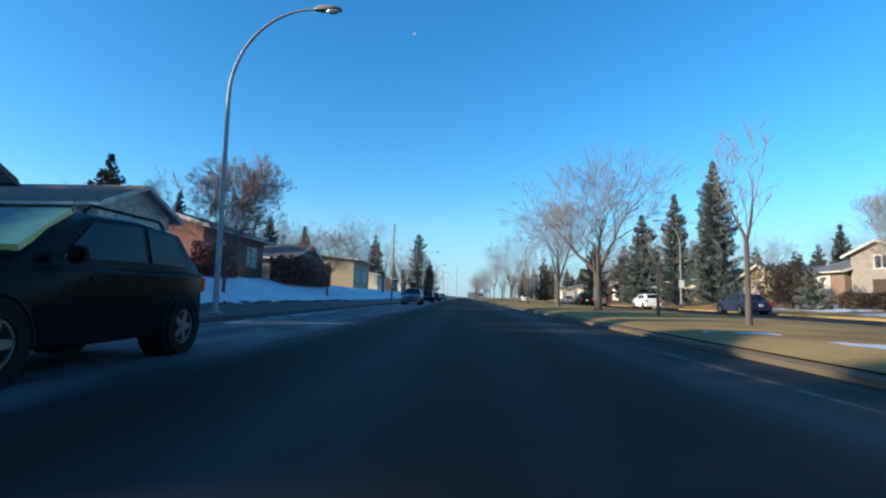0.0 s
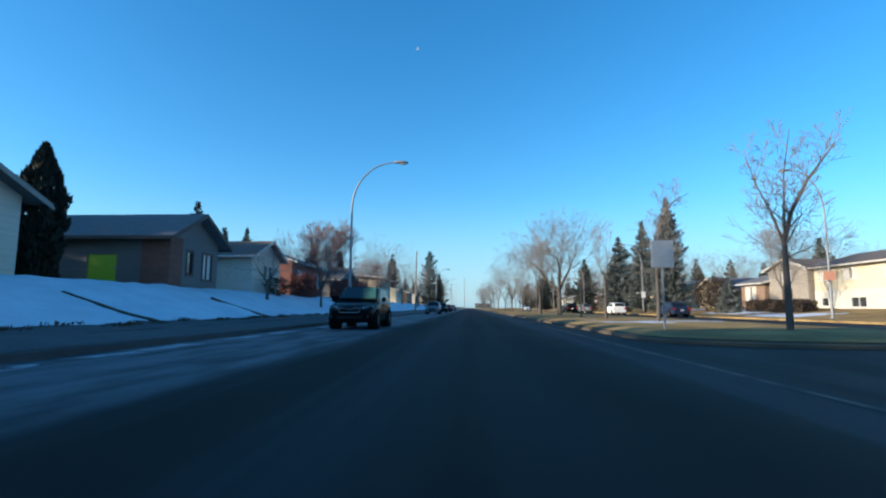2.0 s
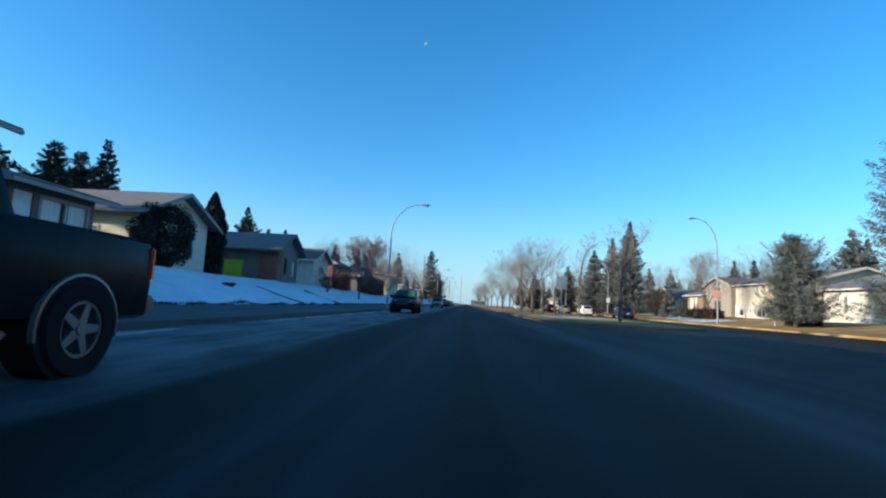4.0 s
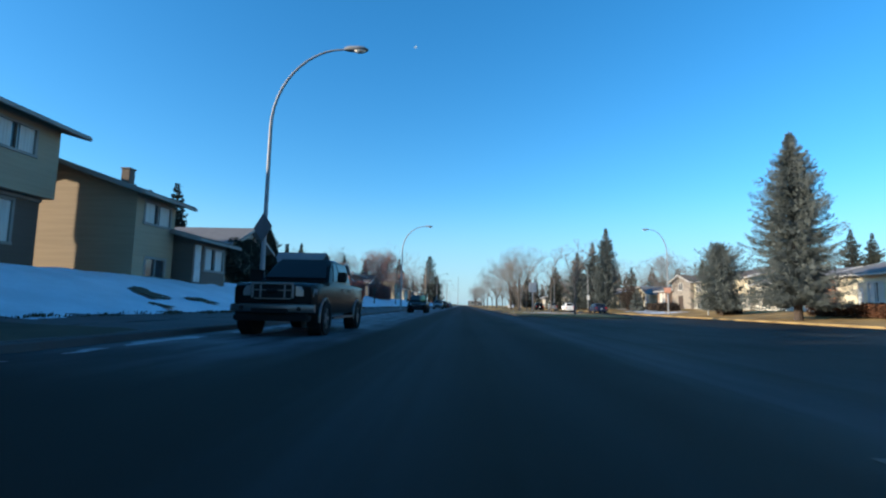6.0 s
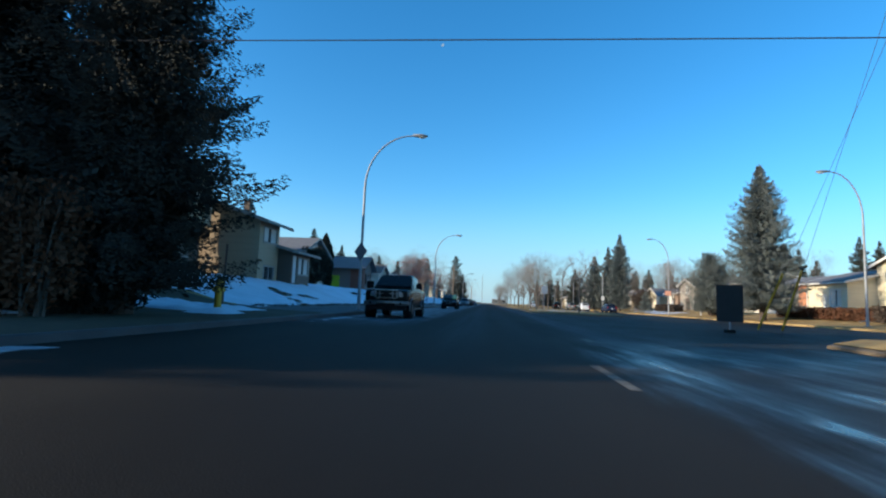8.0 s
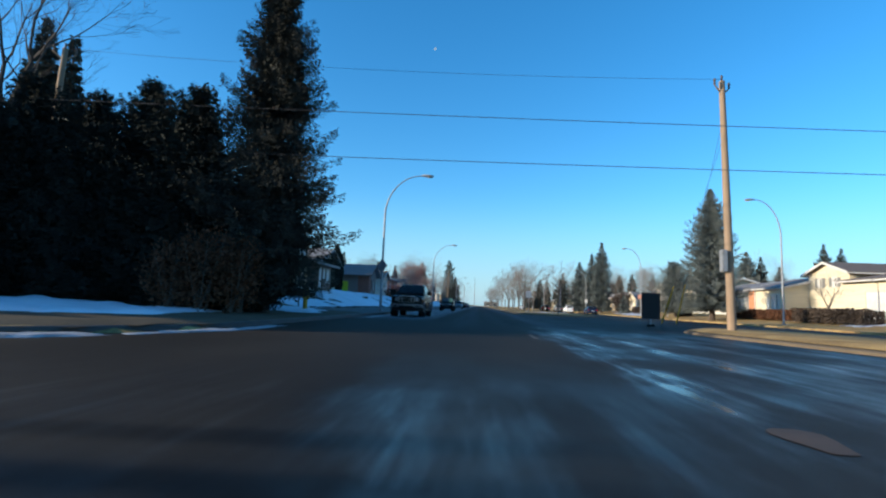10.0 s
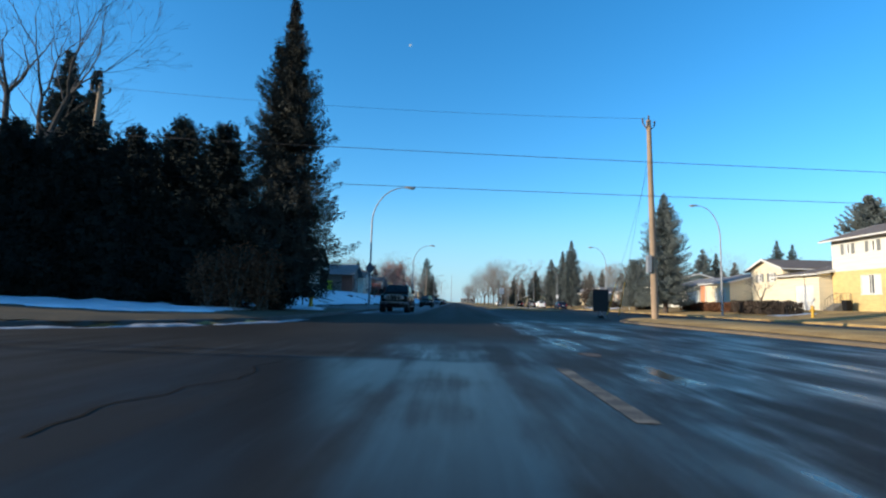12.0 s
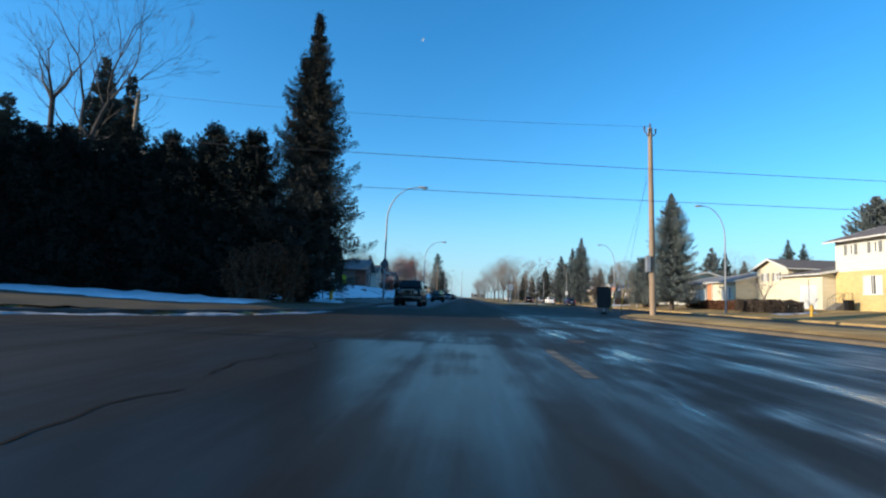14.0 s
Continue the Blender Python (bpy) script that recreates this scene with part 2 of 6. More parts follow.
SHINGLE_GREY = material("grey_shingles", (0.15, 0.15, 0.155), 0.9, other=(0.10, 0.10, 0.105), scale=2, fine=25, stretch=(1, 1, 6), bump=0.5)
TRIM = material("white_trim", (0.58, 0.57, 0.54), 0.6, other=(0.46, 0.45, 0.42), scale=2)
# darker, greyer than TRIM, for the olive houses and the cream bungalow
TRIM_GREY = material("grey_trim", (0.27, 0.25, 0.225), 0.7, other=(0.19, 0.18, 0.165), scale=2)
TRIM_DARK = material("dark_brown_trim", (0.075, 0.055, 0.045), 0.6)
PANE = glass_like("window_glass", (0.035, 0.042, 0.05))
SHUTTER = material("shutter_grey", (0.16, 0.165, 0.16), 0.7, other=(0.12, 0.122, 0.12), scale=3)
CURTAIN = material("curtain", (0.60, 0.58, 0.54), 0.9, other=(0.45, 0.43, 0.40), scale=1, stretch=(8, 8, 0.3))
STEEL_BLUE_DOOR = material("pale_door_paint", (0.55, 0.56, 0.55), 0.5)
GREEN_PAINT = material("lime_green_paint", (0.30, 0.48, 0.02), 0.55, other=(0.24, 0.40, 0.02), scale=1)
BRICK_RED = material("red_brick", (0.20, 0.085, 0.06), 0.9, other=(0.12, 0.05, 0.04), scale=2, fine=20, bump=0.4, stretch=(1, 1, 2.5))


def siding(name, color, other=None):
    return material(name, color, 0.75, other=other or tuple(c * 0.82 for c in color), scale=0.8, fine=8, stretch=(0.4, 0.4, 9), bump=0.25, amount=0.8)


CREAM = siding("cream_siding", (0.64, 0.565, 0.41))
WHITE_WALL = siding("white_siding", (0.585, 0.56, 0.49))
TAN = siding("tan_siding", (0.42, 0.33, 0.21))
GREY_WALL = siding("grey_stucco", (0.145, 0.142, 0.14))
OLIVE = siding("olive_siding", (0.36, 0.272, 0.178))
# darker copies of the spruce needles: shade at the corner is put into the colour
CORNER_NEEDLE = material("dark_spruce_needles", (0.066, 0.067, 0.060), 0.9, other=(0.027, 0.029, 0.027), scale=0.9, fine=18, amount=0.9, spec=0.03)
SHADED_NEEDLE = material("shaded_needles", (0.030, 0.035, 0.031), 0.85, other=(0.014, 0.017, 0.016), scale=0.9, fine=18, amount=0.9, spec=0.1)
BROWN_BRICK = material("brown_brick", (0.25, 0.17, 0.125), 0.9, other=(0.17, 0.115, 0.085), scale=2, fine=20, bump=0.3, stretch=(1, 1, 2.5))
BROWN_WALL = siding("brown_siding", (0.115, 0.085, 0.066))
ORANGE_BRICK = material("orange_brick", (0.46, 0.20, 0.10), 0.9, other=(0.33, 0.14, 0.075), scale=2, fine=20, bump=0.3, stretch=(1, 1, 2.5))
YELLOW_BRICK = material("yellow_brick", (0.55, 0.40, 0.17), 0.9, other=(0.42, 0.30, 0.13), scale=2, fine=20, bump=0.3, stretch=(1, 1, 2.5))
STONE = material("pale_stone", (0.31, 0.275, 0.235), 0.9, other=(0.19, 0.17, 0.15), scale=3, fine=20, bump=0.5)
RED_WALL = siding("red_brown_siding", (0.26, 0.10, 0.07))


def car_paint(name, color, metal=0.0):
    m = material(name, color, 0.42, metal, other=tuple(c * 1.25 + 0.004 for c in color), scale=2, fine=8)
    b = m.node_tree.nodes["Principled BSDF"]
    b.inputs["Coat Weight"].default_value, b.inputs["Coat Roughness"].default_value = 0.0, 0.1
    b.inputs["Specular IOR Level"].default_value = 0.06
    b.inputs["Roughness"].default_value = 0.22
    return m


TYRE = material("tyre_rubber", (0.012, 0.012, 0.013), 0.9, spec=0.15)
BLACK_PLASTIC = material("black_plastic", (0.012, 0.012, 0.013), 0.7, spec=0.15)
CHROME = material("dull_chrome", (0.16, 0.16, 0.165), 0.3, 0.6)
BRIGHT = material("bright_chrome", (0.30, 0.30, 0.31), 0.25, 0.4)
ALLOY = material("alloy_rim", (0.20, 0.20, 0.205), 0.4, 0.6)
HEADLIGHT = glass_like("headlight_glass", (0.19, 0.20, 0.21), 0.12)
TAILLIGHT = glass_like("tail_light_red", (0.40, 0.012, 0.012), 0.2)
AUTO_GLASS = material("car_glass", (0.012, 0.014, 0.016), 0.12, other=(0.008, 0.009, 0.01), scale=1, spec=0.22)


def half_yellow_glass():
    """Dark glass that turns pale yellow, unevenly, over the passenger's half."""
    m = bpy.data.materials.new("half_yellow_windscreen")
    m.use_nodes = True
    n, l = m.node_tree.nodes, m.node_tree.links
    b = n["Principled BSDF"]
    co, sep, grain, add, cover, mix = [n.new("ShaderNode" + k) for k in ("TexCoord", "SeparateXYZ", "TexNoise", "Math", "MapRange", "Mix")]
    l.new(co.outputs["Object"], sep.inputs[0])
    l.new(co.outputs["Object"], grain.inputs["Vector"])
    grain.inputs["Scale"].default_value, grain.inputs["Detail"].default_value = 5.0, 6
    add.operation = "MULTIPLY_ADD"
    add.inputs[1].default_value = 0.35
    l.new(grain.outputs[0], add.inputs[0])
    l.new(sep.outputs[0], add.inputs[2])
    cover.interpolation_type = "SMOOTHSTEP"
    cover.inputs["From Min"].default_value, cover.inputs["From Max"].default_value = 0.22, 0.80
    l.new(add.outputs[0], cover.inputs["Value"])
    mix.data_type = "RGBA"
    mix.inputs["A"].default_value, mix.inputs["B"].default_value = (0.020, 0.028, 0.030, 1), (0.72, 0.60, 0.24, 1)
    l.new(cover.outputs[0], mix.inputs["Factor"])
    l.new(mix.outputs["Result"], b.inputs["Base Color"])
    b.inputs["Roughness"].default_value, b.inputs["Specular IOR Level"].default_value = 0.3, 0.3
    return m


HALF_YELLOW_GLASS = half_yellow_glass()


# ---- mesh building ----
class Shape:
    def __init__(self):
        self.v, self.f = [], []

    def add(self, verts, faces):
        k = len(self.v)
        self.v += [tuple(p) for p in verts]
        self.f += [tuple(i + k for i in f) for f in faces]
        return self

    def box(self, x0, x1, y0, y1, z0, z1):
        return self.add([(x, y, z) for x in (x0, x1) for y in (y0, y1) for z in (z0, z1)],
                        [(0, 1, 3, 2), (4, 6, 7, 5), (0, 4, 5, 1), (2, 3, 7, 6), (0, 2, 6, 4), (1, 5, 7, 3)])

    def rounded(self, x0, x1, y0, y1, z0, z1, c=0.02):
        """A box with its edges cut off."""
        v, cx, cy, cz = [], (x0 + x1) / 2, (y0 + y1) / 2, (z0 + z1) / 2
        bm = bmesh.new()
        bmesh.ops.create_cube(bm, size=1)
        for p in bm.verts:
            p.co = (cx + p.co.x * (x1 - x0), cy + p.co.y * (y1 - y0), cz + p.co.z * (z1 - z0))
        bmesh.ops.bevel(bm, geom=list(bm.edges), offset=c, segments=2, affect="EDGES")
        bm.verts.index_update()
        self.add([p.co for p in bm.verts], [[p.index for p in f.verts] for f in bm.faces])
        bm.free()
        return self

    def tube(self, points, radii, n=8, cap=True):
        """A tube along points with a radius at each."""
        pts = [Vector(p) for p in points]
        rings = []
        for i, p in enumerate(pts):
            d = (pts[min(i + 1, len(pts) - 1)] - pts[max(i - 1, 0)]).normalized()
            a = d.orthogonal().normalized() if i == 0 else (rings[-1][1] - d * rings[-1][1].dot(d)).normalized()
            rings.append((p, a, d.cross(a), radii[i]))
        verts = [p + (a * math.cos(6.28319 * k / n) + b * math.sin(6.28319 * k / n)) * r for p, a, b, r in rings for k in range(n)]
        faces = [(i * n + k, i * n + (k + 1) % n, (i + 1) * n + (k + 1) % n, (i + 1) * n + k) for i in range(len(pts) - 1) for k in range(n)]
        if cap:
            faces += [tuple(range(n))[::-1], tuple(range((len(pts) - 1) * n, len(pts) * n))]
        return self.add(verts, faces)

    def loft(self, sections):
        """Closed rings of equal length, capped."""
        n = len(sections[0])
        faces = [(i * n + k, i * n + (k + 1) % n, (i + 1) * n + (k + 1) % n, (i + 1) * n + k) for i in range(len(sections) - 1) for k in range(n)]
        faces += [tuple(range(n))[::-1], tuple(range((len(sections) - 1) * n, len(sections) * n))]
        return self.add([p for s in sections for p in s], faces)

    def quads(self, arr):
        """An (n, 4, 3) array of loose quads."""
        k = len(self.v)
        self.v += [tuple(p) for p in arr.reshape(-1, 3).tolist()]
        self.f += [(k + 4 * i, k + 4 * i + 1, k + 4 * i + 2, k + 4 * i + 3) for i in range(len(arr))]
        return self

    def ring(self, ox, oy, r_out, r_in, x0, x1, oz, n=20):
        """A flat annulus about the x axis, as of a tyre."""
        v, f = [], []
        for k in range(n):
            c, s = math.cos(6.28319 * k / n), math.sin(6.28319 * k / n)
            v += [(x0, oy + c * r_in, oz + s * r_in), (x0, oy + c * r_out * 0.97, oz + s * r_out * 0.97), (x0 + (x1 - x0) * 0.15, oy + c * r_out, oz + s * r_out),
                  (x1 - (x1 - x0) * 0.15, oy + c * r_out, oz + s * r_out), (x1, oy + c * r_out * 0.97, oz + s * r_out * 0.97), (x1, oy + c * r_in, oz + s * r_in)]
        for k in range(n):
            a, b = 6 * k, 6 * ((k + 1) % n)
            f += [(a + j, b + j, b + (j + 1) % 6, a + (j + 1) % 6) for j in range(6)]
        return self.add(v, f)

    def mesh(self, name, mat, smooth=False):
        me = bpy.data.meshes.new(name)
        me.from_pydata(self.v, [], self.f)
        bm = bmesh.new()
        bm.from_mesh(me)
        if len(bm.faces) < 20000 and len(bm.faces) > 1:
            bmesh.ops.recalc_face_normals(bm, faces=bm.faces)
        bm.to_mesh(me)
        bm.free()
        me.materials.append(mat)
        if smooth:
            me.polygons.foreach_set("use_smooth", [True] * len(me.polygons))
            me.set_sharp_from_angle(angle=radians(38))
        return me


def part(name, shape, mat, parent, label="", smooth=False):
    ob = new(name, shape.mesh(name, mat, smooth))
    ob.parent = parent
    if label:
        ob["label"] = label
    return ob


def thing(name, label, category, at=(0, 0, 0), turn=0, group="", kind=""):
    ob = new(name)
    ob.empty_display_size = 0.3
    ob.matrix_world = pose(*at, 0, 0, turn)
    return tagged(ob, label, category, group, kind)


def solid(name, shape, mat, label, category, group="", kind="", smooth=False, at=(0, 0, 0)):
    ob = new(name, shape.mesh(name, mat, smooth))
    ob.location = at
    return tagged(ob, label, category, group, kind)


def smooth_step(v, a, b):
    t = min(1, max(0, (v - a) / (b - a)))
    return t * t * (3 - 2 * t)


# ---- the ground and the road ----
KERB_L, KERB_R, FAR_KERB = -6.4, 4.0, 21.6


def bank(x, y):
    """Height of the ground beside the road."""
    if x < KERB_L:
        d = KERB_L - x
        lift = 0.13 + 0.05 * smooth_step(d, 0, 3.4) + 1.62 * smooth_step(d, 2.6, 10.5) + 0.35 * smooth_step(d, 10, 30)
        low = 0.13 + 0.3 * smooth_step(d, 1, 14)
        k = smooth_step(y, -37, -29)
        return low + (lift - low) * k
    if x > FAR_KERB:
        d = x - FAR_KERB
        return 0.13 + 0.75 * smooth_step(d, 1.5, 13)
    return -0.06


def kerb_corner(n=10):
    """The kerb line of the left side, round the corner into the side street."""
    pts = [(KERB_L, 700.0), (KERB_L, -46.0)]
    pts += [(KERB_L - 9 + 9 * math.cos(a), -46 - 9 * math.sin(a)) for a in [math.pi / 2 * k / n for k in range(1, n + 1)]]
    return pts + [(-140.0, -55.0)]


def left_of_kerb(x, y):
    if y < -55:
        return False
    if y > -46:
        return x < KERB_L
    return x < KERB_L - 9 and y > -55 or math.hypot(x - KERB_L + 9, y + 46) < 9


def ground_height(x, y):
    if x < KERB_L + 0.05:
        return bank(x, y) if left_of_kerb(x + 0.1, y - 0.1) else -0.06
    return bank(x, y)


def ground_sheet():
    xs = sorted({-3000, -1200, -500, -250, -140, -90, *range(-60, -24, 4), *[round(-24 + 0.75 * k, 2) for k in range(23)], -6.9, -6.42, -6.3, 0, 8, 14, 21.5, 21.62, 22.2, *range(23, 42, 2), 50, 70, 110, 200, 500, 1200, 3000})
    ys = sorted({-1500, -500, -200, -120, -90, -70, *[round(-56.5 + 0.5 * k, 2) for k in range(42)], *range(-35, 150, 4), 180, 240, 320, 450, 700, 1500, 4500})
    s = Shape()
    vs = []
    for y in ys:
        for x in xs:
            z = ground_height(x, y)
            if z > 0.5:
                z += 0.10 * noise.noise((x * 0.15, y * 0.15, 0))
            vs.append((x, y, z))
    n = len(xs)
    s.add(vs, [(j * n + i, j * n + i + 1, (j + 1) * n + i + 1, (j + 1) * n + i) for j in range(len(ys) - 1) for i in range(n - 1)])
    return solid("ground", s, LAWN, "dry tan winter grass on the lawns", "ground", kind="structure", smooth=True)


ground_sheet()
road = Shape()
road.add([(KERB_L, -46, 0), (KERB_L, 700, 0), (FAR_KERB, 700, 0), (FAR_KERB, -140, 0), (-140, -140, 0), (-140, -55, 0)] +
         [(KERB_L - 9 + 9 * math.cos(a), -46 - 9 * math.sin(a), 0) for a in [math.pi / 2 * k / 10 for k in range(10, 0, -1)]],
         [tuple(range(16))[::-1]])
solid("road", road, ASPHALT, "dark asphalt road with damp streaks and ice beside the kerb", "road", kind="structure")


def ribbon(points, w, z0, z1, side=1):
    """A kerb of width w along a line of points, standing to one side of it."""
    s, out = Shape(), []
    for i, p in enumerate(points):
        a, b = Vector(points[max(i - 1, 0)]), Vector(points[min(i + 1, len(points) - 1)])
        d = (b - a).normalized()
        nrm = Vector((-d.y, d.x)) * side
        p = Vector(p)
        q = p + nrm * w
        out.append([(p.x, p.y, z0), (p.x + nrm.x * 0.02, p.y + nrm.y * 0.02, z1 - 0.02), (p.x + nrm.x * 0.05, p.y + nrm.y * 0.05, z1), (q.x, q.y, z1), (q.x, q.y, z0)])
    return s.loft(out)


solid("kerb", ribbon(kerb_corner(), 0.16, -0.05, 0.135, -1), WET_CONCRETE, "damp concrete kerb beside the parking lane", "kerb", kind="structure")
solid("kerb", ribbon([(FAR_KERB, -140), (FAR_KERB, 700)], 0.16, -0.05, 0.135, -1), CONCRETE, "pale concrete kerb along the service road", "kerb", kind="structure")


def island(name, outline, label):
    """A grassed strip with a kerb all round."""
    s, n = Shape(), len(outline)
    c = Vector((sum(p[0] for p in outline) / n, sum(p[1] for p in outline) / n))
    inner = []
    for i, p in enumerate(outline):
        d = (Vector(outline[(i + 1) % n]) - Vector(outline[i - 1])).normalized()
        inner.append(Vector(p) + Vector((-d.y, d.x)) * 0.12)
    rings = [[(p[0], p[1], -0.04) for p in outline], [(p[0], p[1], 0.07) for p in outline], [(q.x, q.y, 0.11) for q in inner]]
    v = [p for r in rings for p in r]
    s.add(v, [(j * n + i, j * n + (i + 1) % n, (j + 1) * n + (i + 1) % n, (j + 1) * n + i) for j in range(2) for i in range(n)])
    k = solid("kerb", s, KERB_TAN, "worn pale concrete kerb round the median", "kerb", kind="structure")
    g = Shape()
    x0, x1 = min(q.x for q in inner), max(q.x for q in inner)
    y0, y1 = min(q.y for q in inner), max(q.y for q in inner)
    g.add([(q.x, q.y, 0.13) for q in inner] + [(c.x + (q.x - c.x) * 0.82, q.y * 0.995 + c.y * 0.005, 0.22) for q in inner],
          [(i, (i + 1) % n, n + (i + 1) % n, n + i) for i in range(n)] + [tuple(range(n, 2 * n))])
    return solid(name, g, LAWN, label, "grass median", kind="structure", smooth=True)


def nose(x0, x1, y, up, n=9):
    """A rounded end of a median; up: the median lies on the far side."""
    r = (x1 - x0) / 2
    pts = [((x0 + x1) / 2 - r * math.cos(math.pi * k / n), y - (1 if up else -1) * r * 0.6 * math.sin(math.pi * k / n)) for k in range(n + 1)]
    return pts


island("median", nose(KERB_R, 12.6, -1.8, True) + [(12.6, y) for y in (20, 60, 120, 300, 690)] + [(KERB_R, y) for y in (690, 300, 120, 60, 20)], "dry tan grass median with patches of old snow")
tip = [(9.6, -60), (8.6, -48), (7.6, -40), (7.9, -38.0), (9.0, -36.8), (10.6, -36.4), (12.0, -37.0), (13.0, -39), (13.4, -48), (13.6, -60), (13.6, -135), (9.8, -135)]
island("median", tip[::-1], "dry tan grass median with a utility pole")

# sidewalk and verge on the left
walk_bed = Shape()
walk_bed.loft([[(x, y, bank(-9.0, y) + dz) for x, dz in ((-9.78, -0.12), (-9.78, 0.012), (-8.32, 0.012), (-8.32, -0.12))] for y in [-36 + 3 * k for k in range(66)]])
sidewalk = solid("sidewalk", walk_bed, WET_CONCRETE, "damp grey concrete sidewalk in slabs", "sidewalk", kind="structure")
slab_shape = Shape()
slab_shape.rounded(-0.70, 0.70, 0.008, 1.492, -0.1, 0.0, 0.008)
slab_mesh = slab_shape.mesh("slab", WET_CONCRETE)
for k in range(130):
    y = -36 + k * 1.5
    slab = new("slab", slab_mesh)
    slab.parent = sidewalk
    slab.location = (-9.05, y, bank(-9.0, y + 0.75) + 0.034 + 0.006 * random.random())


def ragged_sheet(x0, x1, y0, y1, step, z, seed, rough_edge=0.6, hole=0.0, lump=0.05, inside=None):
    """A lumpy sheet of snow with frayed edges and holes."""
    s = Shape()
    nx, ny = max(2, int((x1 - x0) / step)), max(2, int((y1 - y0) / step))
    idx, vs, fs = {}, [], []

    def depth(x, y):
        e = min(x - x0, x1 - x, y - y0, y1 - y)
        n1 = noise.noise((x * 0.7 + seed, y * 0.45, seed)) + 0.5 * noise.noise((x * 2.1, y * 1.7 + seed, 3))
        return min(e - rough_edge * (0.5 + n1), (n1 - hole + 1.2) * 1.2) if inside is None or inside(x, y) else -1
    for j in range(ny):
        for i in range(nx):
            if max(depth(x0 + a * (x1 - x0) / nx, y0 + b * (y1 - y0) / ny) for a, b in ((i, j), (i + 1, j), (i + 1, j + 1), (i, j + 1))) < 0:
                continue
            face = []
            for a, b in ((i, j), (i + 1, j), (i + 1, j + 1), (i, j + 1)):
                if (a, b) not in idx:
                    x, y = x0 + a * (x1 - x0) / nx, y0 + b * (y1 - y0) / ny
                    far = depth(x, y)
                    e = smooth_step(far, 0, 0.9) - 1.6 * smooth_step(-far, 0, 0.35)
                    idx[a, b] = len(vs)
                    vs.append((x, y, z(x, y) + lump * e * max(0.5, 1.0 + noise.noise((x * 0.8, y * 0.8, seed)) + 0.4 * noise.noise((x * 2.5, y * 2.5, seed)))))
                face.append(idx[a, b])
            fs.append(face)
    return s.add(vs, fs)

# ---- snow ----
lawn_z = lambda x, y: bank(x, y) + 0.025
solid("snow", ragged_sheet(-17.5, -9.7, -31.5, 60, 0.5, lawn_z, 1, 0.7, 0.35, 0.10), SNOW, "shaded snow lying on the sloping front lawns", "snow", kind="stuff", smooth=True)
solid("snow", ragged_sheet(-17.5, -9.7, 60, 190, 1.2, lawn_z, 2, 1.2, 0.4, 0.10), SNOW, "snow lying on the far front lawns", "snow", kind="stuff", smooth=True)
solid("snow", ragged_sheet(-26, -8.8, -49.5, -40.5, 0.35, lambda x, y: bank(x, y) + 0.03, 3, 0.8, 0.2, 0.12, lambda x, y: left_of_kerb(x + 2.4, y - 2.2) and y < -41.5 + 0.15 * (x + 9)), SNOW, "sunlit snow on the corner lawn before the hedge", "snow", kind="stuff", smooth=True)
solid("snow", ragged_sheet(-17.0, -7.9, -37.3, -33.0, 0.25, lambda x, y: bank(x, y) + 0.05, 8, 0.7, 0.25, 0.16, lambda x, y: y < -33.2 + 0.22 * (x + 8) + 0.5 and y > -37.4 - 0.30 * (x + 8)), SNOW, "shaded snow between the hydrant and a cleared path", "snow", kind="stuff", smooth=True)
solid("snow", ragged_sheet(-9.2, -7.0, -38.2, -36.0, 0.14, lambda x, y: bank(x, y) + 0.03 + 0.16 * math.exp(-((x + 8.1) ** 2 + (y + 37.1) ** 2) / 0.5), 9, 0.4, 0.1, 0.05), SNOW, "low snow mound round the hydrant", "snow", kind="stuff", smooth=True)
solid("snow", ragged_sheet(-6.4, -5.5, -36, 130, 0.15, lambda x, y: 0.002, 4, 0.4, 1.15, 0.035), OLD_SNOW, "low ragged ridge of old snow along the kerb", "snow", kind="stuff", smooth=True)
solid("snow", ragged_sheet(-16.5, -5.6, -56.0, -45.0, 0.11, lambda x, y: 0.004, 5, 0.2, 0.9, 0.04, lambda x, y: abs(math.hypot(x - KERB_L + 9, y + 46) - 9.4) < 0.26 + 0.2 * noise.noise((x * 1.3, y * 1.3, 4))), OLD_SNOW, "ragged ridge of old snow round the corner kerb", "snow", kind="stuff", smooth=True)
for k, (x0, x1, y0, y1) in enumerate(((4.7, 6.2, 9.2, 10.6), (5.3, 8.6, 6.0, 8.3), (7.6, 11.6, 8.4, 10.0), (24.5, 29, 26, 34), (26, 31, 36, 46), (28.5, 31.5, -12.5, -8.5), (26.5, 30, -21, -18.5), (29, 32, 44, 58))):
    base = (lambda x, y: 0.222) if x1 < 13 else (lambda x, y: bank(x, y) + 0.02)
    solid("snow_patch", ragged_sheet(x0, x1, y0, y1, 0.25, base, 11 + k, 0.55, 0.62 if x1 < 13 else 0.92, 0.03), SNOW, "thin melting patch of snow on dry grass", "snow patch", "melting snow patches", "stuff", True)

solid("verge", ragged_sheet(-10.6, -6.54, -36, 180, 0.3, lambda x, y: bank(x, y) + 0.012, 6, 0.0, -9, 0.03), WET_CONCRETE, "dark wet verge beside the kerb and sidewalk", "verge", kind="structure", smooth=True)
solid("bare_soil", ragged_sheet(-34, -6.55, -54.8, -31.5, 0.5, lambda x, y: bank(x, y) + 0.05, 7, 0.0, -9, 0.03, lambda x, y: left_of_kerb(x + 0.3, y - 0.3)), SOIL, "bare dark soil and needles under the corner spruces", "soil", kind="structure", smooth=True)

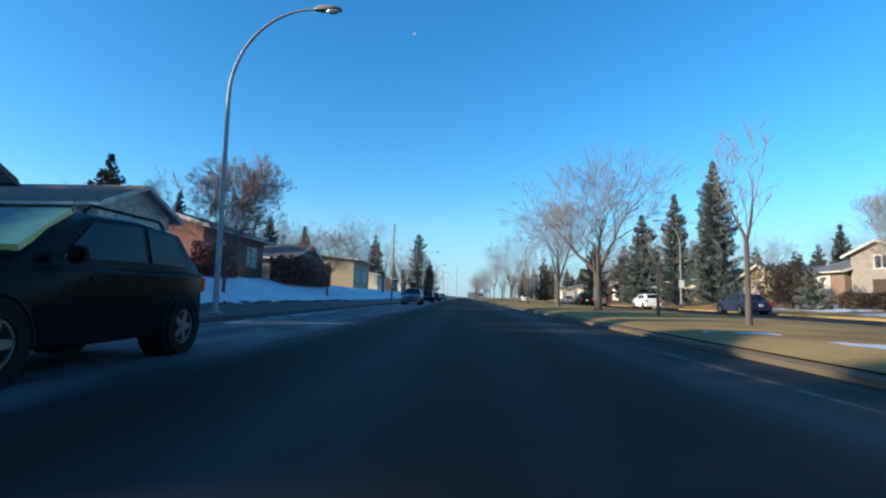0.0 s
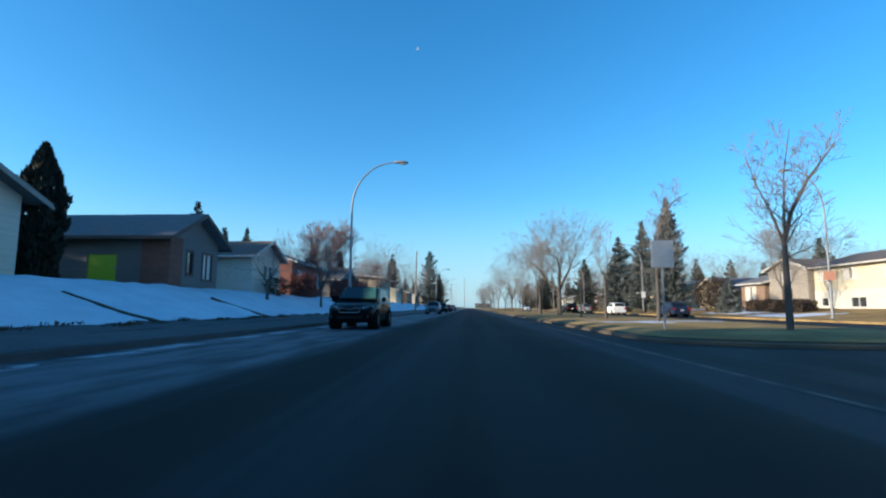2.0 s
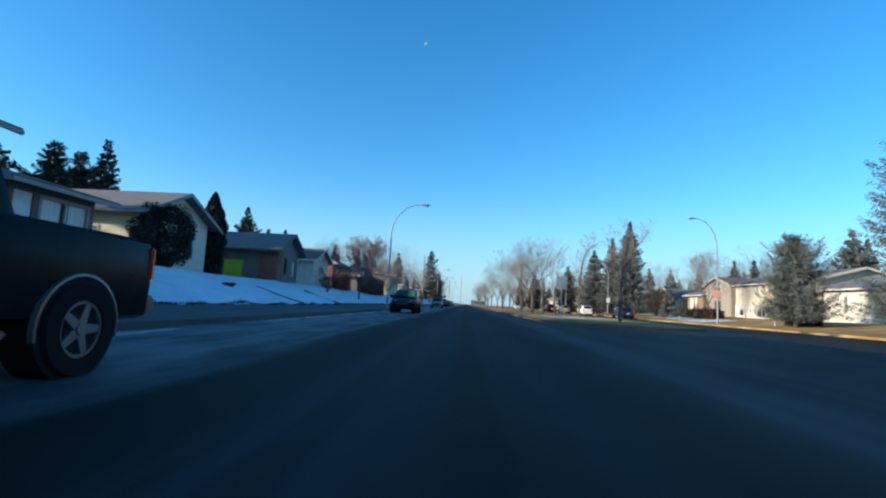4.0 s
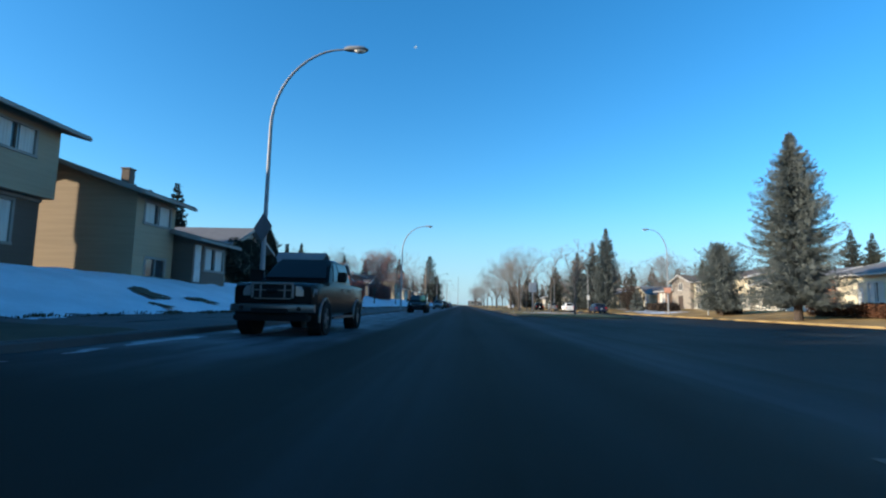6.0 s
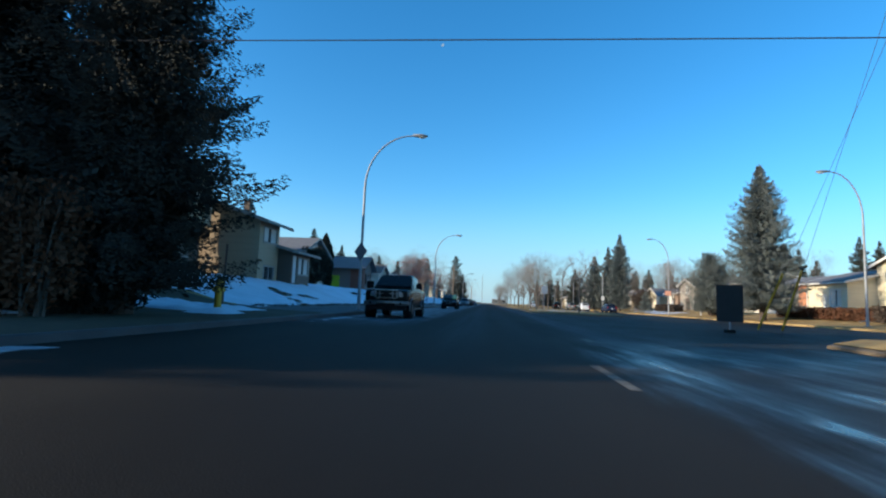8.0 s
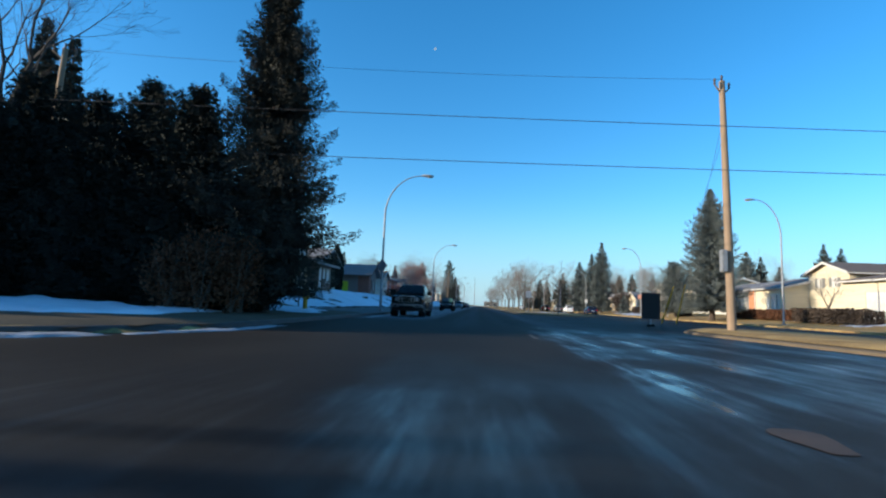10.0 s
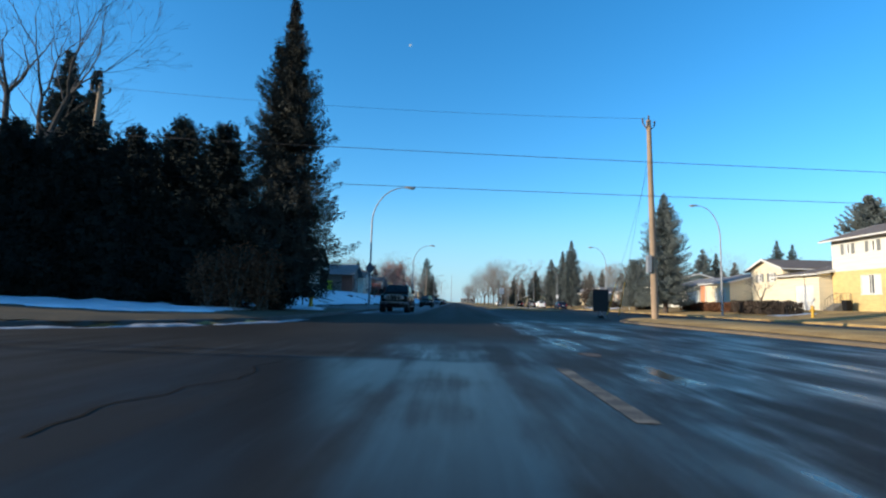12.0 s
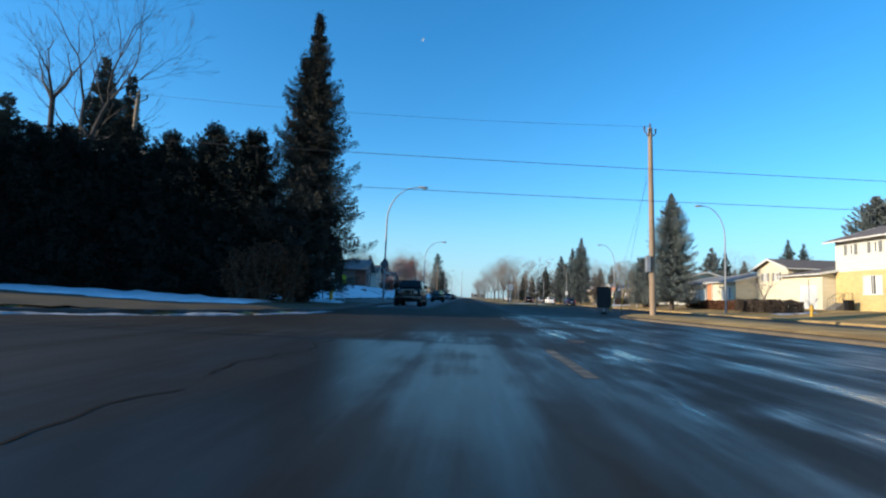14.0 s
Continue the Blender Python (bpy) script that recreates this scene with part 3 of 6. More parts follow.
for k, (x0, x1, y0, y1) in enumerate(((-13.4, -11.6, -23.2, -21.4), (-12.2, -10.8, -20.6, -19.0), (-11.6, -10.2, -24.4, -23.2), (-13.8, -12.6, -3.6, -2.4))):
    solid("bare_patch", ragged_sheet(x0, x1, y0, y1, 0.12, lambda x, y: bank(x, y) + 0.17, 70 + k, 0.6, 1.05, 0.04), SOIL, "dark bare soil and dead stems breaking through the snow", "soil patch", "bare patches", "stuff", True)

# narrow paths trodden down the snowy slopes
for k, y in enumerate((10.2, 0.9)):
    n, v = 26, []
    for i in range(n + 1):
        x = -13.2 + 3.3 * i / n
        yy = y + 0.16 * noise.noise((x * 1.2, y, 4)) + 0.05 * (x + 11) * (1 if k else -1)
        w = 0.08 + 0.08 * i / n + 0.05 * noise.noise((x * 3, y, 8))
        lift = 0.04 + 0.16 * (1 - i / n) ** 0.6
        v += [(x, yy - w, bank(x, yy) + lift), (x, yy + w, bank(x, yy) + lift)]
    s = Shape()
    s.add(v + [(a, b, c - 0.22) for a, b, c in v], [(2 * i, 2 * i + 2, 2 * i + 3, 2 * i + 1) for i in range(n)] + [(2 * i, 2 * n + 2 + 2 * i, 2 * n + 4 + 2 * i, 2 * i + 2) for i in range(n)] + [(2 * i + 1, 2 * i + 3, 2 * n + 5 + 2 * i, 2 * n + 3 + 2 * i) for i in range(n)])
    solid("footpath", s, SOIL, "narrow dark footpath trodden through the lawn snow", "path", kind="structure")

# road paint
for name, x0, x1, y0, y1 in (("lane_mark", 0.84, 1.01, -60.6, -57.75), ("lane_mark", 1.04, 1.16, -46.2, -44.2), ("lane_mark", 1.9, 2.1, -39.6, -38.6), ("edge_line", 3.02, 3.11, -12.0, 9.0)):
    s = Shape()
    n = max(4, int((y1 - y0) / 0.35))
    L = [(x0 + 0.02 * noise.noise((k * 0.9, 1, 0)), y0 + (y1 - y0) * k / n) for k in range(n + 1)]
    R = [(x1 + 0.02 * noise.noise((k * 0.9, 7, 0)), y0 + (y1 - y0) * k / n) for k in range(n + 1)]
    s.add([(x, y, 0.005) for x, y in L + R], [(k, n + 1 + k, n + 2 + k, k + 1) for k in range(n)])
    solid(name, s, PAINT_LINE, "worn pale paint line on the asphalt", "road marking", kind="structure")


TAR = material("tar_seam", (0.006, 0.0055, 0.005), 0.95, other=(0.010, 0.009, 0.008), scale=3, spec=0.1)
RUST = material("rusty_stain", (0.055, 0.030, 0.018), 0.85, other=(0.03, 0.02, 0.015), scale=4)


def seam(points, w, label, mat=TAR, name="tar_seam"):
    """A thin uneven strip along points on the road."""
    s, n = Shape(), 0
    pts = []
    for (xa, ya), (xb, yb) in zip(points, points[1:]):
        m = max(2, int(math.hypot(xb - xa, yb - ya) / 0.12))
        pts += [Vector((xa + (xb - xa) * k / m, ya + (yb - ya) * k / m)) for k in range(m)]
    pts.append(Vector(points[-1]))
    v = []
    for i, p in enumerate(pts):
        d = (pts[min(i + 1, len(pts) - 1)] - pts[max(i - 1, 0)]).normalized()
        q = Vector((-d.y, d.x))
        p = p + q * 0.05 * noise.noise((p.x * 4, p.y * 4, 2))
        k = w * (0.6 + 0.8 * abs(noise.noise((p.x * 6, p.y * 6, 5)))) / 2
        v += [(p.x + q.x * k, p.y + q.y * k, 0.006), (p.x - q.x * k, p.y - q.y * k, 0.006)]
    s.add(v, [(2 * i, 2 * i + 1, 2 * i + 3, 2 * i + 2) for i in range(len(pts) - 1)])
    return solid(name, s, mat, label, "road seam", kind="structure")


seam([(-2.49, -57.88), (-2.66, -58.3), (-2.5, -58.7), (-2.45, -59.26), (-2.68, -59.75), (-2.66, -60.1), (-2.82, -60.5), (-2.7, -61.4)], 0.03, "dark jagged crack in the asphalt", name="road_crack")
seam([(-2.53, -62.1), (-2.72, -62.7), (-2.6, -63.6)], 0.028, "dark jagged crack in the asphalt", name="road_crack")
s = Shape()
s.add([(1.77 + 0.16 * math.cos(a) * (1 + 0.25 * math.sin(3 * a)), -55.9 + 0.4 * math.sin(a) * (1 + 0.2 * math.cos(2 * a)), 0.006) for a in [6.28319 * k / 20 for k in range(20)]], [tuple(range(20))])
solid("road_stain", s, RUST, "rust-brown stain on the wet asphalt", "road stain", kind="structure")

# ---- trees ----
def spruce(at, h, r, seed, mat=NEEDLE, label="tall dark green spruce on the lawn", bare=0.05, power=0.8, dens=38, lean=0.0, twig=0.42, up=0.0, category="spruce", core=0.4, core_size=0.45, sprays=1.0, slim=1.0):
    rng = np.random.default_rng(seed)
    t = thing("spruce_tree", label, category, at, turn=rng.uniform(0, 360))
    tr = Shape()
    tr.tube([(0, 0, -0.25), (0, 0, h * 0.3), (lean * 0.5, 0, h * 0.7), (lean, 0, h * 0.97)], [0.018 * h + 0.05, 0.014 * h + 0.03, 0.007 * h + 0.02, 0.015], 9)
    part("trunk", tr, SPRUCE_BARK, t)
    nb = int(h * dens * 0.45)
    tier = 0.30 + 0.020 * h
    out = []
    for k in range(nb):
        u = ((k + rng.random()) / nb) ** 1.15
        z = h * (bare + (1 - bare) * u)
        if u < 0.93:
            z = max(h * bare, tier * round(z / tier) + rng.normal(0, 0.20 * tier))
        az = k * 2.39996 + rng.normal(0, 0.35)
        q = 1 - z / h
        taper = max(0.0, q) ** power * (1 - 0.35 * smooth_step(q, 0.8, 1.0))
        taper *= 0.5 + 0.5 * smooth_step(q, 0, 0.3)
        wave = 0.88 + rng.normal(0, 0.11) + 0.55 * noise.noise((math.cos(az) * 1.4, math.sin(az) * 1.4, z * 0.8 + seed))
        L = max(0.14, r * taper * wave + 0.10)
        o = np.array([math.cos(az), math.sin(az), 0])
        side = np.array([-o[1], o[0], 0])
        rise = 0.45 * (1 - q) - 0.34 * q + up + rng.normal(0, 0.07)
        # a bough: a flat fan of sprays that hang from its edges and turn up at its tip
        m = int((10 + L * 24) * sprays)
        sv = rng.uniform(0.10, 1.0, m) ** 0.7
        lat = rng.uniform(-1, 1, m) * (0.06 + 0.36 * min(L, 1.7) * np.sqrt(np.clip(1 - sv, 0, 1)))
        hang = rng.random(m) ** 2 * 0.30 * min(1.0, L)
        p = np.array([lean * z / h, 0, z]) + np.outer(sv * L, o) + np.outer(lat, side) + np.outer(rise * sv * L + 0.24 * L * sv ** 2.5 - 0.35 * np.abs(lat) - hang, [0, 0, 1])
        d = np.outer(np.full(m, 0.6), o) + side * (np.sign(lat) * 0.45 + rng.normal(0, 0.35, m))[:, None] + np.outer(rng.uniform(-0.6, 0.25, m), [0, 0, 1])
        d /= np.linalg.norm(d, axis=1)[:, None]
        ln = twig * rng.uniform(0.5, 1.1, m) * (0.6 + 0.4 * min(1, L))
        for roll in (0, 1):
            w = np.cross(d, [0, 0, 1]) if roll == 0 else np.cross(d, np.cross(d, [0, 0, 1]))
            w /= np.linalg.norm(w, axis=1)[:, None] + 1e-6
            w = w * (ln * (slim * rng.uniform(0.10, 0.18, m)))[:, None]
            e = d * ln[:, None]
            out.append(np.stack([p - e * 0.2, p + e * 0.3 + w, p + e * 0.8, p + e * 0.3 - w], 1))
        # inner boughs that close the crown
        m = max(3, int(2.2 * core * (2 + L * 3)))
        sv = rng.uniform(0.02, 0.60, m)
        p = np.array([lean * z / h, 0, z]) + np.outer(sv * L, o) + np.outer(rise * sv * L, [0, 0, 1]) + rng.normal(0, 0.12, (m, 3))
        d = o + rng.normal(0, 0.5, (m, 3))
        d /= np.linalg.norm(d, axis=1)[:, None]
        w = np.cross(d, rng.normal(0, 1, (m, 3)))
        w /= np.linalg.norm(w, axis=1)[:, None] + 1e-6
        ln = (core_size + 0.3 * twig) * rng.uniform(0.6, 1.2, m)[:, None] * min(1, 0.35 + L / 2)
        out.append(np.stack([p - d * ln * 0.5, p + w * ln * 0.3, p + d * ln * 0.5, p - w * ln * 0.3], 1))
    c = Shape()
    c.quads(np.concatenate(out))
    part("crown", c, mat, t, "ragged layered boughs of dark needles")
    return t


def grow(shape_list, p, d, length, radius, depth, rng, spread, up):
    """A limb and its forks, as tubes; the finest go to a second list."""
    n = 4 if depth > 1 else 3
    pts, rad = [p], [radius]
    for k in range(n):
        d = (d + Vector(rng.normal(0, 0.10, 3)) + Vector((0, 0, up))).normalized()
        p = p + d * (length / n)
        pts.append(p)
        rad.append(radius * (1 - 0.42 * (k + 1) / n))
    rad = [max(0.0055, v) for v in rad]
    big, small = shape_list
    (big if radius > 0.03 else small).tube(pts, rad, 7 if radius > 0.06 else (4 if radius > 0.02 else 3), False)
    if depth == 0:
        return
    forks = 2 if rng.random() < 0.4 else 3
    a0 = rng.uniform(0, 6.28)
    for k in range(forks):
        a = a0 + k * 6.283 / forks + rng.normal(0, 0.3)
        o = d.orthogonal().normalized()
        o = (Matrix.Rotation(a, 3, d) @ o)
        nd = (d + o * spread * rng.uniform(0.6, 1.25)).normalized()
        grow(shape_list, p, nd, length * rng.uniform(0.62, 0.86), rad[-1] * (0.80 if k == 0 else 0.64), depth - 1, rng, spread, up)
    if depth > 1:
        for k in range(2):
            i = rng.integers(1, n)
            o = (Matrix.Rotation(rng.uniform(0, 6.28), 3, d) @ d.orthogonal().normalized())
            grow(shape_list, pts[i], (d * 0.6 + o * 0.9).normalized(), length * 0.55, rad[i] * 0.4, max(0, depth - 2), rng, spread, up)


def bare_tree(at, h, seed, label, depth=5, spread=0.55, up=0.05, stem=0.25, girth=0.02, limbs=3, lean=(0, 0), berries=0, name="bare_tree", low=0.4, bark=None):
    rng = np.random.default_rng(seed)
    t = thing(name, label, "tree", at)
    big, small = Shape(), Shape()
    top = Vector((lean[0], lean[1], h * stem))
    r = girth * h * 0.5
    big.tube([(0, 0, -0.2), (lean[0] * 0.1, lean[1] * 0.1, h * stem * 0.3), (lean[0] * 0.5, lean[1] * 0.5, h * stem * 0.7), top], [r * 1.3, r, r * 0.9, r * 0.82], 10)
    a0 = rng.uniform(0, 6.28)
    for k in range(limbs):
        a = a0 + k * 6.283 / limbs + rng.normal(0, 0.25)
        d = Vector((math.cos(a) * low, math.sin(a) * low, 1)).normalized()
        grow((big, small), top - Vector((0, 0, 0.1 * k * h * 0.1)), d, h * (1 - stem) * 0.36, r * 0.66, depth, rng, spread, up)
    part("trunk", big, bark or BARK, t)
    part("crown", small, bark or TWIG, t, "fine leafless twigs")
    if berries:
        c = Shape()
        ends = [Vector(v) for v in small.v]
        for k in range(berries):
            p = ends[rng.integers(0, len(ends))]
            q = rng.normal(0, 0.05, (5, 3)) + np.array(p) - np.array([0, 0, 0.08])
            for b in q:
                e = 0.021
                c.add([b + np.array(v) * e for v in ((1, 0, 0), (-1, 0, 0), (0, 1, 0), (0, -1, 0), (0, 0, 1), (0, 0, -1))],
                      [(0, 2, 4), (2, 1, 4), (1, 3, 4), (3, 0, 4), (2, 0, 5), (1, 2, 5), (3, 1, 5), (0, 3, 5)])
        part("fruit", c, BERRY, t, "clusters of dull red berries")["kind"] = "stuff"
    return t


def leader_tree(at, path, radii, seed, label, side=26, low=1.9, forks=()):
    """A young tree: one leader that bends, with thin side limbs all the way up."""
    rng = np.random.default_rng(seed)
    t = thing("bare_tree", label, "tree", at)
    big, small = Shape(), Shape()
    big.tube(path, radii, 9)
    pts = [Vector(p) for p in path]
    for fork in forks:
        big.tube(fork, [0.040 - 0.032 * k / (len(fork) - 1) for k in range(len(fork))], 7)
        for k in range(7):
            i = k * (len(fork) - 1) // 7
            p = Vector(fork[i]).lerp(Vector(fork[i + 1]), (k * (len(fork) - 1) / 7) % 1)
            a = k * 2.4 + rng.normal(0, 0.3)
            grow((big, small), p, Vector((math.cos(a), math.sin(a), 1.0)).normalized(), 0.45 * rng.uniform(0.7, 1.1), 0.011, 3, rng, 0.5, 0.03)
    for k in range(side):
        u = (k + 0.5) / side
        z = low + (path[-1][2] - low) * u * 0.96
        i = max(j for j in range(len(pts) - 1) if pts[j].z <= z)
        f = (z - pts[i].z) / (pts[i + 1].z - pts[i].z)
        p, r = pts[i].lerp(pts[i + 1], f), radii[i] + (radii[i + 1] - radii[i]) * f
        a = k * 2.4 + rng.normal(0, 0.3)
        d = Vector((math.cos(a), math.sin(a), 0.45 + 1.1 * u)).normalized()
        grow((big, small), p, d, (0.62 if u < 0.45 else 0.42) * rng.uniform(0.7, 1.15), max(0.010, r * 0.36), 3, rng, 0.5, 0.03)
    part("trunk", big, BARK, t)
    part("crown", small, TWIG, t, "fine leafless twigs")
    return t


def leafy_mass(shape, rng, centre, radii, count, size, wrap=0.55):
    """Small leaf clumps spread through a rounded volume."""
    u = rng.normal(0, 1, (count, 3))
    u /= np.linalg.norm(u, axis=1)[:, None]
    rr = wrap + (1 - wrap) * rng.random(count) ** 0.5
    lump = 1 + 0.12 * np.sin(u[:, 0] * 7 + u[:, 2] * 5) + 0.08 * np.sin(u[:, 1] * 11)
    p = np.array(centre) + u * (rr * lump)[:, None] * np.array(radii)
    d = rng.normal(0, 1, (count, 3)) + u * 0.7 + np.array([0, 0, 0.35])
    d /= np.linalg.norm(d, axis=1)[:, None]
    w = np.cross(d, rng.normal(0, 1, (count, 3)))
    w /= np.linalg.norm(w, axis=1)[:, None] + 1e-6
    ln = size * rng.uniform(0.6, 1.4, count)[:, None]
    shape.quads(np.stack([p - d * ln * 0.5, p + w * ln * 0.28, p + d * ln * 0.5, p - w * ln * 0.28], 1))


def shrub(at, rx, ry, h, seed, mat, label, name="shrub", count=1800, size=0.16, category="shrub", wrap=0.5):
    rng = np.random.default_rng(seed)
    t = thing(name, label, category, at)
    st = Shape()
    for k in range(9):
        a = rng.uniform(0, 6.28)
        st.tube([(rng.normal(0, 0.08), rng.normal(0, 0.08), -0.15), (math.cos(a) * rx * 0.3, math.sin(a) * ry * 0.3, h * 0.4), (math.cos(a) * rx * 0.6, math.sin(a) * ry * 0.6, h * 0.85)], [0.03, 0.02, 0.006], 5)
    part("woody_base", st, BARK, t)["kind"] = "stuff"
    c = Shape()
    leafy_mass(c, rng, (0, 0, h * 0.52), (rx, ry, h * 0.5), count, size, wrap)
    part("foliage", c, mat, t)
    return t


def cedar(at, h, r, seed, label="tall narrow dark cedar beside the house"):
    rng = np.random.default_rng(seed)
    t = thing("cedar", label, "tree", at)
    tr = Shape()
    tr.tube([(0, 0, -0.2), (0, 0, h * 0.8)], [0.10, 0.02], 7)
    part("trunk", tr, BARK, t)
    c = Shape()
    n = int(1400 * h * r)
    z = rng.random(n) ** 1.1
    prof = np.where(z < 0.55, 0.85 + 0.27 * z, np.clip(1.0 - ((z - 0.55) / 0.46) ** 1.5, 0.05, 1))
    a = rng.uniform(0, 6.28, n)
    rad = r * prof * (0.72 + 0.3 * rng.random(n) + 0.12 * np.sin(a * 5 + z * 9) + 0.10 * np.sin(a * 3 - z * 31))
    p = np.stack([np.cos(a) * rad, np.sin(a) * rad, z * h], 1)
    d = np.stack([np.cos(a) * 0.35, np.sin(a) * 0.35, np.ones(n)], 1) + rng.normal(0, 0.25, (n, 3))
    d /= np.linalg.norm(d, axis=1)[:, None]
    w = np.cross(d, rng.normal(0, 1, (n, 3)))
    w /= np.linalg.norm(w, axis=1)[:, None]
    ln = rng.uniform(0.18, 0.40, n)[:, None]
    c.quads(np.stack([p - d * ln * 0.4, p + w * ln * 0.2, p + d * ln * 0.6, p - w * ln * 0.2], 1))
    part("foliage", c, CEDAR, t)
    return t


def on(x, y, dz=0.0):
    return (x, y, ground_height(x, y) + dz if not KERB_R < x < 13.7 else 0.2 + dz)


# ---- houses ----
def wall_shape(length, z0, z1, holes, thick=0.2, peak=0.0):
    """A wall along x with openings through it, its outer face at y = 0; peak: a gable above it."""
    s = Shape()
    us = sorted({0, length, *[u for h in holes for u in h[:2]]})
    zs = sorted({z0, z1, *[z for h in holes for z in h[2:4]]})
    nu, nz = len(us), len(zs)
    full = {(i, j) for i in range(nu - 1) for j in range(nz - 1)
            if not any(h[0] <= (us[i] + us[i + 1]) / 2 <= h[1] and h[2] <= (zs[j] + zs[j + 1]) / 2 <= h[3] for h in holes)}
    v = [(u, y, z) for y in (0, thick) for u in us for z in zs]
    at = lambda y, i, j: y * nu * nz + i * nz + j
    f = []
    for i, j in full:
        q = [(i, j), (i + 1, j), (i + 1, j + 1), (i, j + 1)]
        f += [tuple(at(0, *p) for p in q), tuple(at(1, *p) for p in q[::-1])]
        for k, nb in enumerate(((i, j - 1), (i + 1, j), (i, j + 1), (i - 1, j))):
            if nb not in full:
                f.append((at(0, *q[k]), at(1, *q[k]), at(1, *q[(k + 1) % 4]), at(0, *q[(k + 1) % 4])))
    if peak:
        m = [len(v), len(v) + 1]
        v += [(length / 2, 0, z1 + peak), (length / 2, thick, z1 + peak)]
        top = [at(0, i, nz - 1) for i in range(nu)]
        back = [at(1, i, nz - 1) for i in range(nu)]
        f += [(*top, m[0]), (*back[::-1], m[1]), (top[0], m[0], m[1], back[0]), (top[-1], back[-1], m[1], m[0])]
    return s.add(v, f)


def fit_window(parent, hole, trim, style):
    u0, u1, z0, z1 = hole[:4]
    w = new("window")
    w.parent = parent
    f = Shape()
    t = 0.07
    f.box(u0 - 0.05, u1 + 0.05, -0.035, 0.06, z1 - t, z1 + 0.05)
    f.box(u0 - 0.07, u1 + 0.07, -0.06, 0.06, z0 - 0.05, z0 + t)
    f.box(u0 - 0.05, u0 + t, -0.033, 0.06, z0 + t, z1 - t)
    f.box(u1 - t, u1 + 0.05, -0.033, 0.06, z0 + t, z1 - t)
    n = max(1, round((u1 - u0) / 1.0))
    for k in range(1, n):
        u = u0 + (u1 - u0) * k / n
        f.box(u - 0.03, u + 0.03, -0.02, 0.06, z0 + t, z1 - t)
    part("window_frame", f, trim, w)
    g = Shape()
    g.box(u0 + 0.02, u1 - 0.02, 0.07, 0.085, z0 + 0.02, z1 - 0.02)
    part("pane", g, PANE, w)
    if style == "shutters":
        for a, b in ((u0 - 0.44, u0 - 0.055), (u1 + 0.055, u1 + 0.44)):
            c = Shape()
            c.rounded(a, b, -0.045, -0.003, z0 - 0.02, z1 + 0.02, 0.008)
            k = z0 + 0.10
            while k < z1 - 0.12:
                c.box(a + 0.05, b - 0.05, -0.056, -0.044, k, k + 0.045)
                k += 0.08
            part("shutter", c, SHUTTER, w, "grey louvred shutter")
    if style in ("curtain", "shutters"):
        for a, b in ((u0 + 0.03, u0 + (u1 - u0) * 0.40), (u1 - (u1 - u0) * 0.40, u1 - 0.03)):
            m = 10
            c = Shape()
            c.add([(a + (b - a) * k / m, 0.052 + 0.012 * (k % 2), z) for k in range(m + 1) for z in (z0 + 0.05, z1 - 0.05)], [(2 * k, 2 * k + 2, 2 * k + 3, 2 * k + 1) for k in range(m)])
            part("curtain", c, CURTAIN, w, "pale drawn curtain")
    return w


def fit_door(parent, hole, mat, name="door", label=""):
    u0, u1, z0, z1 = hole[:4]
    d = Shape()
    d.box(u0 + 0.01, u1 - 0.01, 0.05, 0.11, z0, z1 - 0.01)
    if name == "garage_door":
        for k in range(1, 4):
            z = z0 + (z1 - z0) * k / 4
            d.box(u0 + 0.06, u1 - 0.06, 0.035, 0.05, z - (z1 - z0) / 4 + 0.07, z - 0.05)
    else:
        d.box(u0 + 0.16, u1 - 0.16, 0.036, 0.05, z0 + 0.25, z0 + 0.95)
        d.box(u0 + 0.16, u1 - 0.16, 0.036, 0.05, z0 + 1.1, z1 - 0.2)
    ob = part(name, d, mat, parent, label)
    h = Shape()
    h.box(u1 - 0.13, u1 - 0.09, -0.01, 0.05, z0 + 0.95, z0 + 1.1)
    part("handle", h, STEEL, ob)
    return ob


